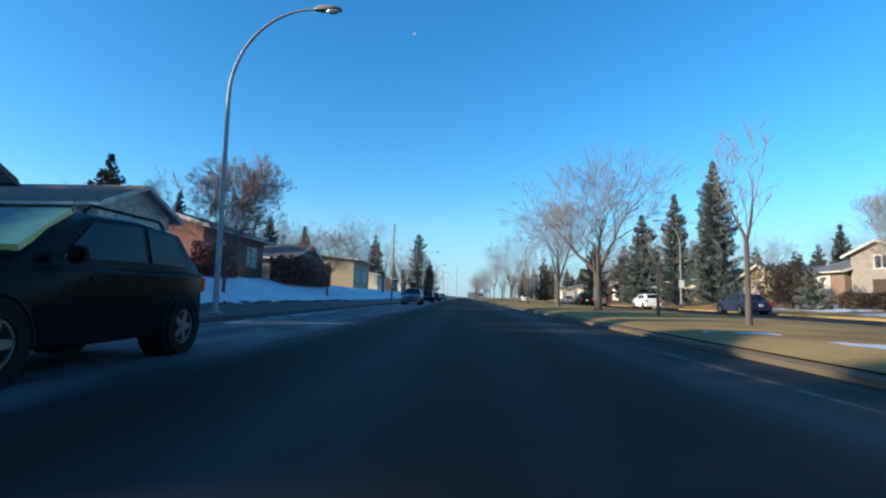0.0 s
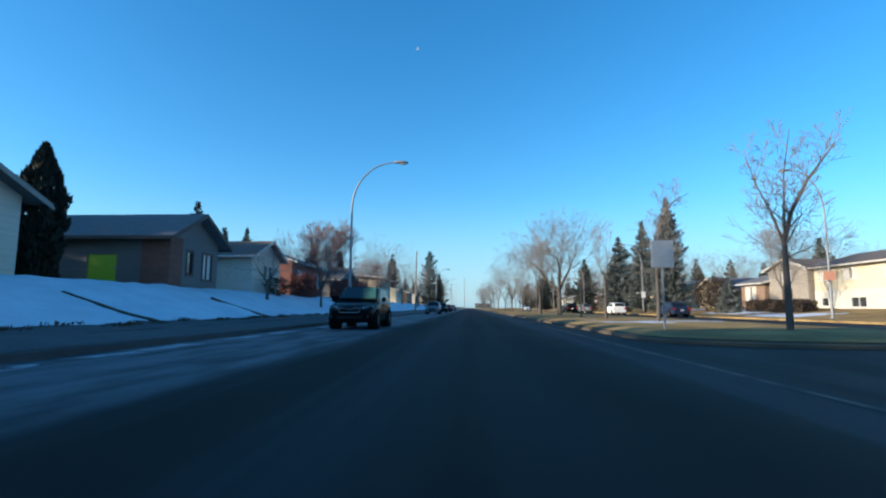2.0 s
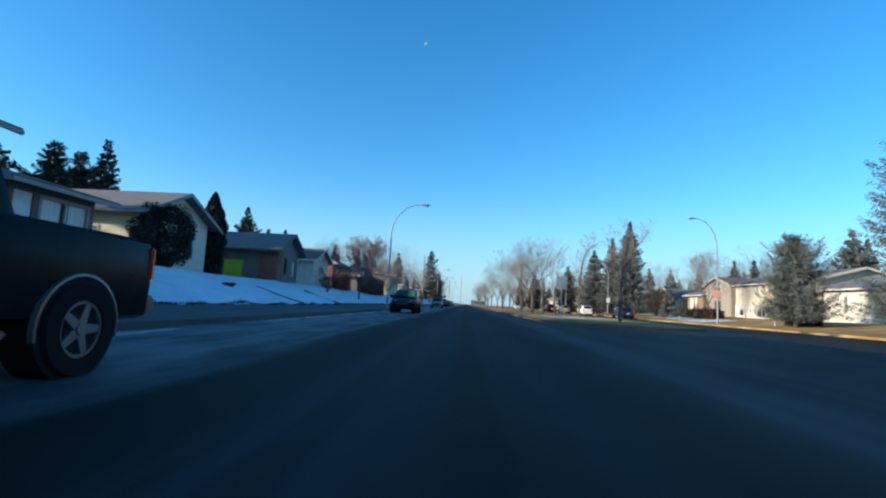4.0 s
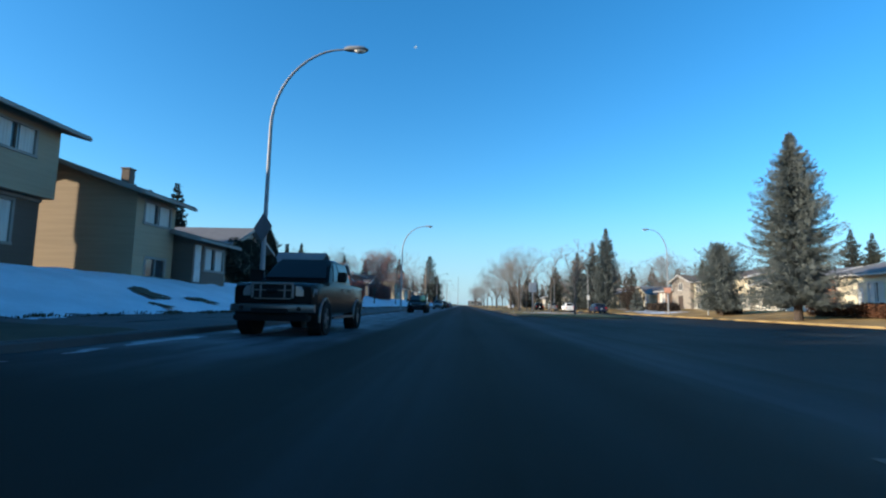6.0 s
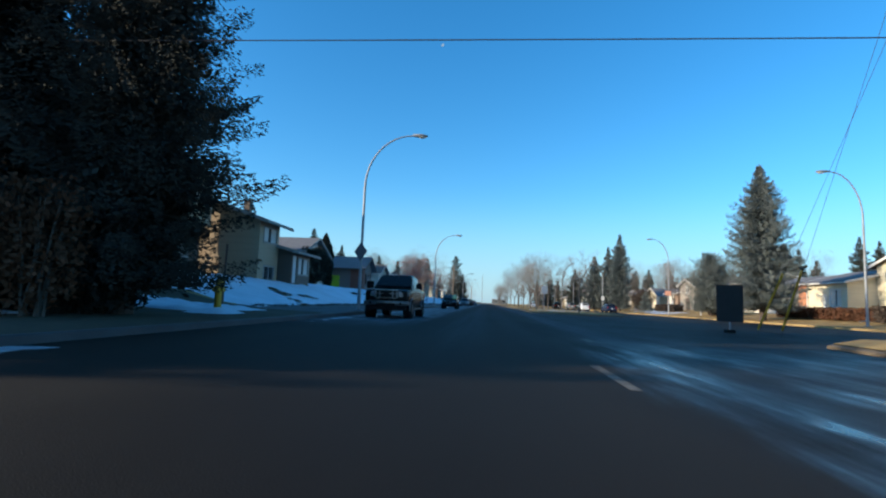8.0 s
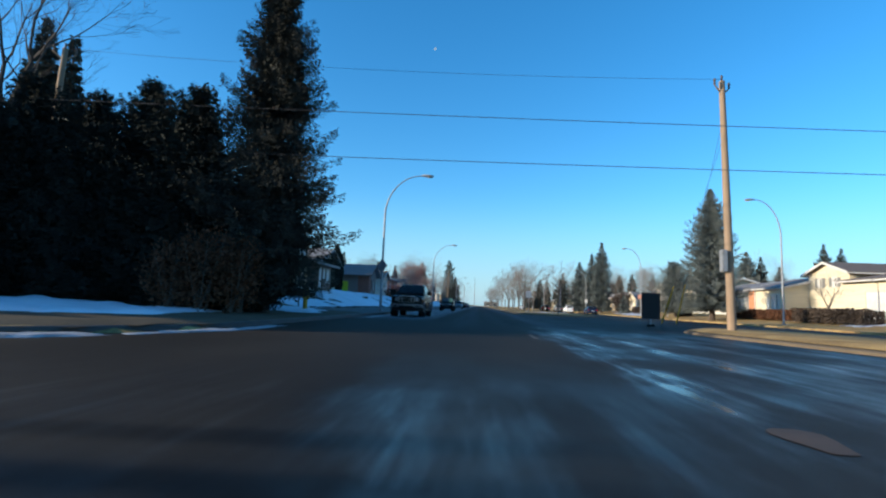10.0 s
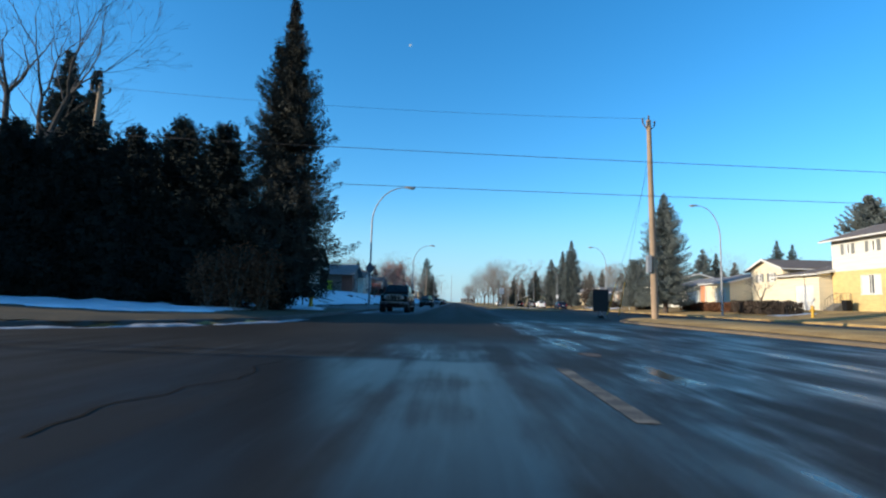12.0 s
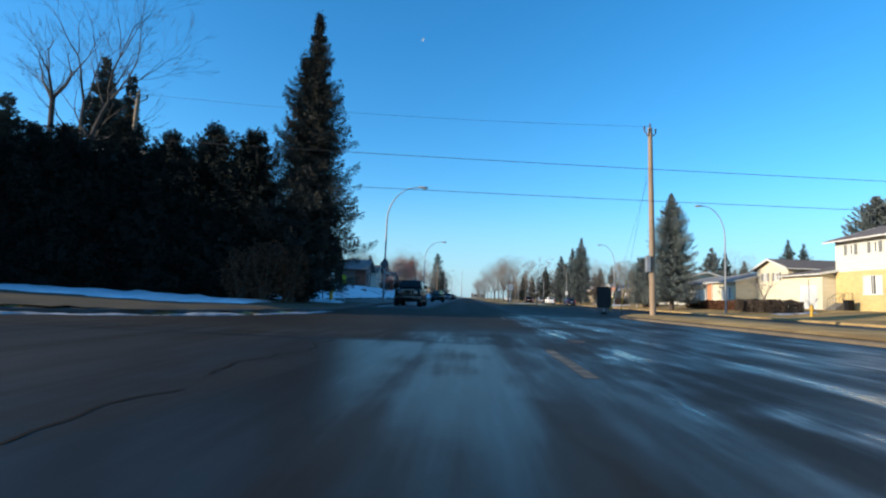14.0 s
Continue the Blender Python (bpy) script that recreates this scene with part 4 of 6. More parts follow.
def house(label, x0, x1, y0, y1, zg, ze, ridge, rise, wall, roof, trim=TRIM, over=0.6, holes=None, lower=None, chimney=None, walls=None, name="house"):
    """A house between x0..x1 and y0..y1. ridge: the axis of its ridge. holes: for each side (e w n s) openings (from, to, sill, head, kind)
    along that wall, from its left end as seen from outside. walls: another material for one side. lower: (height, material) of a band below."""
    t = thing(name, label, "house", ((x0 + x1) / 2, (y0 + y1) / 2, zg))
    cx, cy = (x0 + x1) / 2, (y0 + y1) / 2
    lx, ly, top = x1 - x0, y1 - y0, ze - zg
    sides = {"s": ((x0 - cx + 0.004, y0 - cy), 0, lx - 0.008), "e": ((x1 - cx, y0 - cy + 0.004), 90, ly - 0.008), "n": ((x1 - cx - 0.004, y1 - cy), 180, lx - 0.008), "w": ((x0 - cx, y1 - cy - 0.004), 270, ly - 0.008)}
    holes, walls = holes or {}, walls or {}
    for key, (corner, turn, length) in sides.items():
        hs = [(h[0], h[1], h[2] - zg, h[3] - zg, *h[4:]) for h in holes.get(key, ())]
        gable = rise if (ridge == "x") == (key in "ew") else 0
        m = walls.get(key, wall)
        sh = wall_shape(length, -0.4, top, hs, 0.2, gable)
        w = part("wall", sh, m, t)
        w.location, w.rotation_euler = (*corner, 0), (0, 0, radians(turn))
        for h in hs:
            kind = h[4] if len(h) > 4 else "window"
            if kind in ("window", "curtain", "shutters"):
                fit_window(w, h, trim, kind)
            elif kind == "garage":
                fit_door(w, h, h[5] if len(h) > 5 else TRIM, "garage_door")
            else:
                fit_door(w, h, h[5] if len(h) > 5 else STEEL_BLUE_DOOR)
    if lower:
        hh, m = lower
        for key in "sew":
            corner, turn, length = sides[key]
            hs = [(h[0], h[1], h[2] - zg, min(h[3] - zg, hh)) for h in holes.get(key, ()) if h[2] - zg < hh]
            sh = wall_shape(length, -0.4, hh, hs, 0.05)
            sh.v = [(u, y - 0.053, z) for u, y, z in sh.v]
            w = part("facing", sh, m, t)
            w.location, w.rotation_euler = (*corner, 0), (0, 0, radians(turn))
    # the two slopes of the roof, the soffit boards along its edges
    run = ly / 2 if ridge == "x" else lx / 2
    half = lx / 2 if ridge == "x" else ly / 2
    k = rise / run
    r, e = Shape(), Shape()
    th = 0.10
    prof = [(-run - over, top - over * k), (0, top + rise), (run + over, top - over * k)]
    put = (lambda a, b, z: (a, b, z)) if ridge == "x" else (lambda a, b, z: (b, a, z))
    for s0 in (0, 1):
        (b0, z0), (b1, z1) = prof[s0], prof[s0 + 1]
        v = [put(a, b, z + dz) for a in (-half - over, half + over) for b, z in ((b0, z0), (b1, z1)) for dz in (0.0, th)]
        r.add(v, [(0, 1, 3, 2), (4, 6, 7, 5), (0, 4, 5, 1), (2, 3, 7, 6), (0, 2, 6, 4), (1, 5, 7, 3)])
    part("roof", r, roof, t)
    for sgn in (-1, 1):
        a = sgn * (half + over)
        for s0 in (0, 1):
            (b0, z0), (b1, z1) = prof[s0], prof[s0 + 1]
            e = Shape()
            v = [put(a + sgn * da, b, z + dz) for da in (0.004, 0.035) for b, z in ((b0, z0), (b1, z1)) for dz in (-0.12, th + 0.02)]
            e.add(v, [(0, 1, 3, 2), (4, 6, 7, 5), (0, 4, 5, 1), (2, 3, 7, 6), (0, 2, 6, 4), (1, 5, 7, 3)])
            part("barge_board", e, trim, t)
        b, z = sgn * (run + over), top - over * k
        q = sorted((put(-half - over, b + sgn * 0.005, 0)[:2], put(half + over, b + sgn * 0.10, 0)[:2]))
        xa, xb = sorted((q[0][0], q[1][0]))
        ya, yb = sorted((q[0][1], q[1][1]))
        e = Shape()
        e.box(xa, xb, ya, yb, z - 0.10, z + 0.03)
        part("gutter", e, trim, t)
    if chimney:
        px, py, m = chimney
        c = Shape()
        c.rounded(px - cx - 0.22, px - cx + 0.22, py - cy - 0.22, py - cy + 0.22, top, top + rise - 0.05, 0.02)
        c.rounded(px - cx - 0.26, px - cx + 0.26, py - cy - 0.26, py - cy + 0.26, top + rise - 0.05, top + rise + 0.04, 0.02)
        part("chimney", c, m, t)
    return t


WIN, CUR, SHUT, DOOR, GAR = "window", "curtain", "shutters", "door", "garage"
# left side of the road, from the corner outwards
# south end runs on out of view, stretched to shade the parked pickup
upper = house("two-storey olive house with an overhanging upper floor", -23.7, -18.0, -37.0, -20.6, 5.3, 8.08, "y", 0.8, OLIVE, SHINGLE, TRIM_GREY, 0.75,
      {"e": [(10.35, 12.15, 6.45, 7.62, CUR), (13.3, 15.2, 6.45, 7.62, CUR)]})
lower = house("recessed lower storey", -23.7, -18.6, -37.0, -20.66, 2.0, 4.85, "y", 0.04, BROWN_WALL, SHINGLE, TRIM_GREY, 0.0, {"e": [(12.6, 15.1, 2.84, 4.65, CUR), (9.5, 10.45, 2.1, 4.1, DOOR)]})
shift = lower.location - upper.location
for ob in list(lower.children):
    ob.parent = upper
    ob.location = ob.location + shift
bpy.data.objects.remove(lower)
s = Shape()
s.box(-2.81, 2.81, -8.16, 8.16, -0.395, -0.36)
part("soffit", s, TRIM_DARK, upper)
house("olive split-level house, its two-storey end", -24.5, -15.6, -18.7, -15.5, 1.6, 5.85, "y", 1.5, OLIVE, SHINGLE, TRIM_GREY, 0.7,
      {"e": [(0.6, 2.8, 4.35, 5.45, CUR), (0.9, 2.6, 1.75, 2.75, WIN)]}, None, (-17.6, -16.6, BROWN_WALL))
house("low wing of the olive split-level house", -23.5, -14.6, -15.3, -11.6, 1.6, 4.05, "y", 1.1, BROWN_WALL, SHINGLE, TRIM_GREY, 0.6,
      {"e": [(0.15, 0.95, 1.7, 3.7, DOOR), (1.2, 3.4, 2.35, 3.65, CUR)]})
house("cream bungalow with a pale gable over the front", -30, -19.0, -2.3, 5.2, 1.85, 5.35, "x", 1.55, CREAM, SHINGLE_GREY, TRIM_GREY, 0.75,
      {"e": [(1.2, 3.0, 2.9, 4.3, CUR), (4.7, 5.7, 2.9, 4.6, WIN)], "s": [(7.0, 8.6, 3.0, 4.2, WIN)]}, None, None, {"e": WHITE_WALL})
house("grey bungalow with a red brick corner and lime green door", -28, -15.9, 10.8, 16.0, 1.6, 4.65, "x", 1.35, GREY_WALL, SHINGLE_GREY, TRIM_DARK, 0.6,
      {"e": [(1.7, 2.4, 2.5, 3.9, WIN), (3.4, 4.5, 2.3, 3.9, CUR)], "s": [(7.7, 9.3, 1.75, 3.5, DOOR, GREEN_PAINT)]}, None)
s = Shape()
s.rounded(-17.3, -15.75, 10.66, 11.9, 1.3, 4.45, 0.03)
solid("brick_pier", s, BRICK_RED, "dark red brick pier at the house corner", "brick pier")
house("white bungalow with a grey roof and arched hedge", -28, -16.1, 21.6, 27.0, 1.6, 4.7, "x", 1.15, WHITE_WALL, SHINGLE, TRIM, 0.5,
      {"e": [(2.0, 2.7, 2.9, 4.0, WIN), (3.0, 3.7, 2.9, 4.0, WIN)], "s": [(7, 8.5, 2.8, 4.0, WIN)]})
house("red-brown house with white window frames", -27, -17.0, 32.5, 42.5, 1.7, 5.2, "y", 1.6, RED_WALL, SHINGLE, TRIM, 0.7,
      {"e": [(1.5, 3.0, 2.8, 4.3, CUR), (4.3, 5.3, 1.8, 3.9, DOOR), (6.8, 8.6, 2.8, 4.3, CUR)]})
house("grey house with a brown roof", -28, -18.0, 53, 63, 1.7, 4.7, "x", 1.6, GREY_WALL, SHINGLE, TRIM, 0.6, {"e": [(1.5, 3.5, 2.7, 4.0, CUR), (6.5, 8.5, 2.7, 4.0, CUR)]})
house("tan house with a nearly flat roof", -27, -16.0, 74, 86, 1.7, 6.0, "y", 0.5, TAN, SHINGLE, TRIM, 0.8, {"e": [(2, 4, 2.8, 4.2, CUR), (7, 9.5, 2.8, 4.2, CUR)], "s": [(5, 7, 3, 4.2, WIN)]})
house("cream house with a low roof", -27, -16.5, 98, 108, 1.7, 4.8, "y", 1.3, CREAM, SHINGLE_GREY, TRIM, 0.7, {"e": [(2, 4, 2.8, 4.2, CUR), (6, 8, 2.8, 4.2, CUR)]})
for k, (y, m, rf) in enumerate(((122, BROWN_WALL, SHINGLE), (142, WHITE_WALL, SHINGLE_GREY), (163, TAN, SHINGLE), (185, GREY_WALL, SHINGLE_GREY), (210, CREAM, SHINGLE), (236, RED_WALL, SHINGLE))):
    house("distant bungalow behind street trees", -27, -17, y, y + 11, 1.7, 4.8, "y", 1.5, m, rf, TRIM, 0.6, {"e": [(2, 4, 2.7, 4.1, CUR), (7, 9, 2.7, 4.1, CUR)]})

# right side, beyond the service road
house("two-storey house, white siding over yellow brick", 36.5, 46.5, -26.0, -13.2, 0.8, 7.85, "y", 1.6, WHITE_WALL, SHINGLE, TRIM, 0.7,
      {"w": [(1.68, 2.48, 6.25, 7.22, SHUT), (4.6, 5.4, 6.25, 7.22, SHUT), (3.45, 5.75, 2.42, 4.18, CUR), (8.5, 9.3, 6.25, 7.22, SHUT)], "n": [(4, 5.5, 5.6, 6.9, WIN)]}, (3.85, YELLOW_BRICK))
house("cream garage wing with a white door under a brown roof", 35.2, 47.0, -13.1, -6.6, 0.8, 4.55, "y", 1.15, CREAM, SHINGLE, TRIM, 0.5, {"w": [(2.9, 5.7, 0.85, 3.4, GAR)]}, name="garage")
house("cream house with a white-edged gable", 36, 48, -6.4, -0.2, 0.8, 5.6, "x", 1.05, CREAM, SHINGLE, TRIM, 0.55,
      {"w": [(1.45, 2.15, 4.1, 5.05, SHUT), (3.7, 4.5, 4.1, 5.05, SHUT)]})
house("orange brick bungalow with cream panels", 33.4, 44.5, -0.1, 7.2, 0.7, 4.15, "y", 1.35, ORANGE_BRICK, SHINGLE_GREY, TRIM, 0.45,
      {"w": [(3.6, 4.3, 0.8, 3.0, DOOR), (4.8, 6.4, 1.7, 3.4, CUR)]}, None, None, {"w": CREAM, "s": CREAM})
s = Shape()
s.rounded(33.27, 33.392, 5.9, 7.24, 0.4, 3.95, 0.012)
solid("brick_facing", s, ORANGE_BRICK, "orange brick facing at the end of the cream wall", "brick facing")
s = Shape()
s.rounded(33.24, 33.36, 5.74, 5.86, 0.5, 4.0, 0.01)
solid("downpipe", s, TRIM, "white downpipe beside the orange brick", "downpipe")
house("white bungalow behind the spruces", 36, 46, 13.5, 23.5, 0.8, 4.2, "y", 1.4, WHITE_WALL, SHINGLE_GREY, TRIM, 0.6, {"w": [(2, 4, 2.2, 3.5, CUR), (6.5, 8.5, 2.2, 3.5, CUR)], "s": [(2, 4, 2.0, 3.4, CUR)]})
house("pale split house with white lower walls and basement windows", 36.4, 46.5, 25.5, 41.2, 0.8, 5.3, "y", 1.4, CREAM, SHINGLE, TRIM, 0.6,
      {"w": [(0.7, 2.5, 3.7, 4.85, CUR), (4.2, 6.0, 3.7, 4.85, CUR), (9.2, 10.8, 3.7, 4.85, CUR), (0.9, 2.0, 1.1, 2.0, WIN), (5.0, 7.0, 1.0, 2.0, WIN), (9.4, 10.9, 1.1, 2.0, WIN)]}, (1.9, WHITE_WALL))
house("pale stone house with a white gable and arched entry", 35.9, 46, 41.5, 48.6, 0.9, 5.4, "x", 1.05, STONE, SHINGLE, TRIM, 0.5, {"w": [(2.7, 4.3, 4.0, 5.2, WIN), (2.4, 4.4, 0.9, 3.1, DOOR, TRIM_DARK)]})
house("brown brick bungalow with white windows", 35.5, 45, 48.9, 54.2, 0.9, 4.1, "y", 1.3, BROWN_BRICK, SHINGLE_GREY, TRIM, 0.6, {"w": [(1.0, 3.4, 1.7, 3.6, CUR)]})
house("cream house under a blue-grey roof", 34.8, 45, 56.4, 65.0, 0.9, 3.7, "x", 1.5, CREAM, SHINGLE_GREY, TRIM, 0.7, {"w": [(2.4, 4.4, 1.5, 3.3, CUR), (6.0, 7.6, 1.5, 3.3, CUR)]})
for k, (y, m, rf) in enumerate(((76, TAN, SHINGLE), (92, CREAM, SHINGLE_GREY), (110, WHITE_WALL, SHINGLE), (128, BROWN_WALL, SHINGLE_GREY), (150, CREAM, SHINGLE), (175, WHITE_WALL, SHINGLE), (205, TAN, SHINGLE_GREY))):
    house("distant bungalow across the service road", 35, 45, y, y + 11, 0.9, 4.3, "y", 1.5, m, rf, TRIM, 0.6, {"w": [(2, 4, 1.9, 3.3, CUR), (7, 9, 1.9, 3.3, CUR)]})

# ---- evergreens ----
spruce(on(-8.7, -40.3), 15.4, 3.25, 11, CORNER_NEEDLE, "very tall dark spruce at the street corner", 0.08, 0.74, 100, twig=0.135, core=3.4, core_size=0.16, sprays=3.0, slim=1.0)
# outermost and rear hedge trees are unseen, added to block low sun
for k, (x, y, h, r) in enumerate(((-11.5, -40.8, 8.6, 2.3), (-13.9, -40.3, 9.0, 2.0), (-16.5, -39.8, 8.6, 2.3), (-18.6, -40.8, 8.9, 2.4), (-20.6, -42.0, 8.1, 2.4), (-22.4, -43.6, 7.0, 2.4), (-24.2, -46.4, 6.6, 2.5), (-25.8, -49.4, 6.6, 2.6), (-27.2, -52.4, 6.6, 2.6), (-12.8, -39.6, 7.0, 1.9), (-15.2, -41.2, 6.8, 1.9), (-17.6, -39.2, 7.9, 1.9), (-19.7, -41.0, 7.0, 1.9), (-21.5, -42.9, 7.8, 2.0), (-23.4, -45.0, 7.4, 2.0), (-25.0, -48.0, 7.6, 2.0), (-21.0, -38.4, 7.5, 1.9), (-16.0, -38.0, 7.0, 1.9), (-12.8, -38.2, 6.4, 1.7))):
    spruce(on(x, y), h, r + 0.35, 20 + k, SHADED_NEEDLE, "dark spruce in the dense corner hedge", 0.0, 0.40, 80, twig=0.20, core=2.6, core_size=0.26, sprays=1.9, slim=0.9, up=0.28)
# tall spruces out of view, added to shade the road, lawns and walls
for x, y, h in ((-45, -23, 16.6), (-45, -20.5, 16.6), (-45.5, -18, 12.5), (-45, -15.5, 12.4), (-45, -13.0, 12.2), (-45, 0.5, 14.6), (-45, 3, 14.8), (-45, 4.9, 14.0), (-45, 8.5, 12.5), (-45, 12.2, 12.4), (-37, 15, 11.0), (-37, 12, 11.0), (-45.5, 15, 11.5), (-42, -41.5, 13.6), (-42, -44.6, 14.0), (-42, -48, 14.2), (-42, -51.5, 14.0), (-42, -54.6, 13.8), (-34, -54.2, 11.3), (-29.8, -54.5, 10.0)):
    spruce(on(x, y), h, 3.3, int(200 + y), NEEDLE, "unseen spruce added to cast shade on the lawns and road", 0.02, 0.42, 30, core=0.8)
spruce(on(-25.7, -33.2), 15.2, 3.7, 31, NEEDLE, "dark spruce rising behind the corner hedge", 0.05, 0.8, 40, core=1.0)
spruce(on(-23.2, -34.0), 13.8, 2.2, 32, NEEDLE, "slim spruce rising behind the corner hedge", 0.05, 0.8, 40, core=1.0)
spruce(on(24.6, -2.4), 14.3, 4.0, 33, NEEDLE_BLUE, "large blue-green spruce on the dry boulevard", 0.10, 0.64, 100, twig=0.21, core=1.0, core_size=0.3, sprays=1.8, slim=0.72)
spruce(on(26.2, 12.2), 7.3, 3.4, 34, NEEDLE_BLUE, "broad blue-green spruce with an uneven top", 0.10, 0.38, 100, twig=0.19, up=0.25, core=1.2, core_size=0.26, sprays=1.7, slim=0.75)
# the farther spruces take the bluer, paler needles in place of haze
spruce(on(46.0, 33.0), 11.0, 4.2, 35, NEEDLE_BLUE, "spruce rising behind the orange brick bungalow", 0.05)
spruce(on(26.0, 53.5), 15.2, 3.0, 36, NEEDLE_BLUE, "tall narrow blue-green spruce", 0.06, 0.62, 60, twig=0.34)
spruce(on(26.0, 63.5), 13.8, 2.7, 37, NEEDLE_BLUE, "tall narrow spruce beside the road", 0.06, 0.7)
spruce(on(24.6, 71.0), 12.5, 3.5, 38, NEEDLE_BLUE, "spreading dark spruce beside the road", 0.06, 0.7)
spruce(on(24.0, 94.0), 11.0, 3.2, 39, NEEDLE, "dark spruce along the service road", 0.05)
for k, (x, y, h, r) in enumerate(((85, 73.5, 18.4, 4.6), (86.5, 69.6, 17.0, 4.2), (47, 56, 9.5, 2.4), (52, 72, 11, 2.6), (50, 36, 10.5, 2.4), (60, 48, 10, 2.6))):
    spruce(on(x, y), h, r, 40 + k, NEEDLE, "spruce rising behind the houses", 0.05)
for k, (x, y, h, r) in enumerate(((-30.2, 9.3, 10.6, 2.6), (-36.0, 49.5, 12.4, 4.0), (-31.5, 54.6, 9.7, 1.9), (-33.0, 51, 9.2, 1.3), (-34, 53.5, 9.0, 1.2), (-22, 69.5, 8.2, 1.7), (-26, 67, 9, 2.0))):
    spruce(on(x, y), h, r, 60 + k, NEEDLE, "dark spruce behind the bungalows", 0.05)
spruce(on(-12.6, 143), 17.4, 4.0, 70, NEEDLE, "tall spruce with an open crown far down the street", 0.10, 0.45, 20)
spruce(on(-11.5, 175), 12.5, 3.4, 71, NEEDLE, "spruce far down the street", 0.05)
# bluer needles again stand for distance haze
spruce(on(51.0, 0.0), 14.4, 5.0, 43, NEEDLE_BLUE, "broad spruce with a ragged top behind the two-storey house", 0.05, 0.5, 60, up=0.2, core=1.0)
cedar(on(-19.3, 6.5), 6.2, 0.95, 80)
shrub(on(-17.9, -1.8), 1.6, 1.7, 3.8, 81, CEDAR, "large round dark bush before the cream bungalow", "round_bush", 20000, 0.12, wrap=0.6)
# bush added to fill the dark below the spruce, in the shade-toned needles
shrub(on(-8.9, -40.9), 1.35, 1.1, 1.9, 83, SHADED_NEEDLE, "dark bush added round the foot of the corner spruce", "dark_bush", 5000, 0.14, wrap=0.3)
shrub(on(-14.8, 23.2), 1.0, 1.0, 1.5, 82, CEDAR, "low rounded dark bush by the white bungalow", "round_bush", 1200, 0.14)

# ---- leafless trees ----
bare_tree(on(7.2, 27.5), 7.4, 101, "large leafless elm on the grass median", 6, 0.46, 0.03, 0.27, 0.050, 4, low=0.5)
bare_tree(on(7.1, 38.4), 7.2, 102, "spreading leafless elm on the grass median", 6, 0.46, 0.02, 0.28, 0.042, 4, low=0.45)
bare_tree(on(7.1, 18.9), 3.2, 103, "young leafless tree on the grass median", 3, 0.4, 0.1, 0.5, 0.035, 2)
bare_tree(on(7.2, 13.2), 4.8, 104, "slim young leafless tree on the median", 4, 0.35, 0.1, 0.45, 0.028, 2)
leader_tree(on(8.1, 8.0), [(0, 0, -0.2), (0.02, 0, 1.2), (0.0, 0, 2.5), (0.12, 0, 3.6), (0.28, 0, 4.5), (0.8, 0, 5.3), (1.55, 0, 5.75)], [0.085, 0.066, 0.058, 0.048, 0.038, 0.025, 0.009], 105, "slender leafless tree with a leaning top on the median")
leader_tree(on(8.6, -0.4), [(0, 0, -0.2), (0, 0, 1.3), (0.0, 0, 2.5), (0.25, 0, 3.3), (0.75, 0, 4.2), (1.6, 0, 5.3)], [0.10, 0.085, 0.075, 0.055, 0.04, 0.010], 106, "leafless tree with a leaning fork on the median", 20, 1.9, [[(0.02, 0, 2.5), (0.05, 0, 3.4), (0.12, 0, 4.4), (0.36, 0, 5.7)], [(0.0, 0, 2.4), (-0.28, 0.05, 3.3), (-0.60, 0.1, 4.1), (-0.85, 0.1, 4.9)]])
bare_tree(on(-11.9, 25.0), 5.9, 107, "rowan tree hung with dull red berries", 6, 0.38, 0.03, 0.24, 0.030, 5, berries=3000, name="rowan_tree", low=0.27)
bare_tree(on(-11.5, 43.0), 5.5, 108, "reddish leafless street tree", 6, 0.55, 0.02, 0.25, 0.03, 4, berries=700, name="rowan_tree", low=0.5)
bare_tree(on(-13.6, 18.4), 4.0, 109, "small crooked leafless tree before the grey bungalow", 4, 0.7, 0.0, 0.3, 0.05, 3, low=0.8)
bare_tree(on(-23.9, -37.6), 17.4, 110, "tall leafless tree fanning out above the corner hedge", 5, 0.38, 0.05, 0.46, 0.027, 3, lean=(0.7, 0), low=0.34, bark=DARK_BARK)
bare_tree(on(-25.1, -37.8), 16.0, 111, "tall forked leafless tree above the corner hedge", 4, 0.50, 0.03, 0.70, 0.021, 3, lean=(-0.2, 0), low=0.6, bark=DARK_BARK)
bare_tree(on(30.5, 36.5), 7.4, 112, "leafless tree before the pale houses", 6, 0.48, 0.03, 0.22, 0.03, 4)
bare_tree(on(29.0, -14.0), 4.1, 113, "small leafless tree before the garage", 4, 0.6, 0.02, 0.30, 0.042, 4, low=0.6)
for k, (x, y, h) in enumerate(((52, 62, 12), (56, 44, 11), (46, 79, 10), (-36, 78, 9), (-32, 90, 9), (30, 105, 9), (7.3, 58, 7.5), (7.2, 75, 7.5), (7.4, 95, 8), (7.2, 118, 8), (7.2, 140, 8), (7.2, 165, 8), (22.8, 160, 10), (24, 190, 10), (-12, 100, 8))):
    bare_tree(on(x, y), h, 130 + k, "leafless street tree in the distance", 5, 0.5, 0.04, 0.25, 0.03, 3)

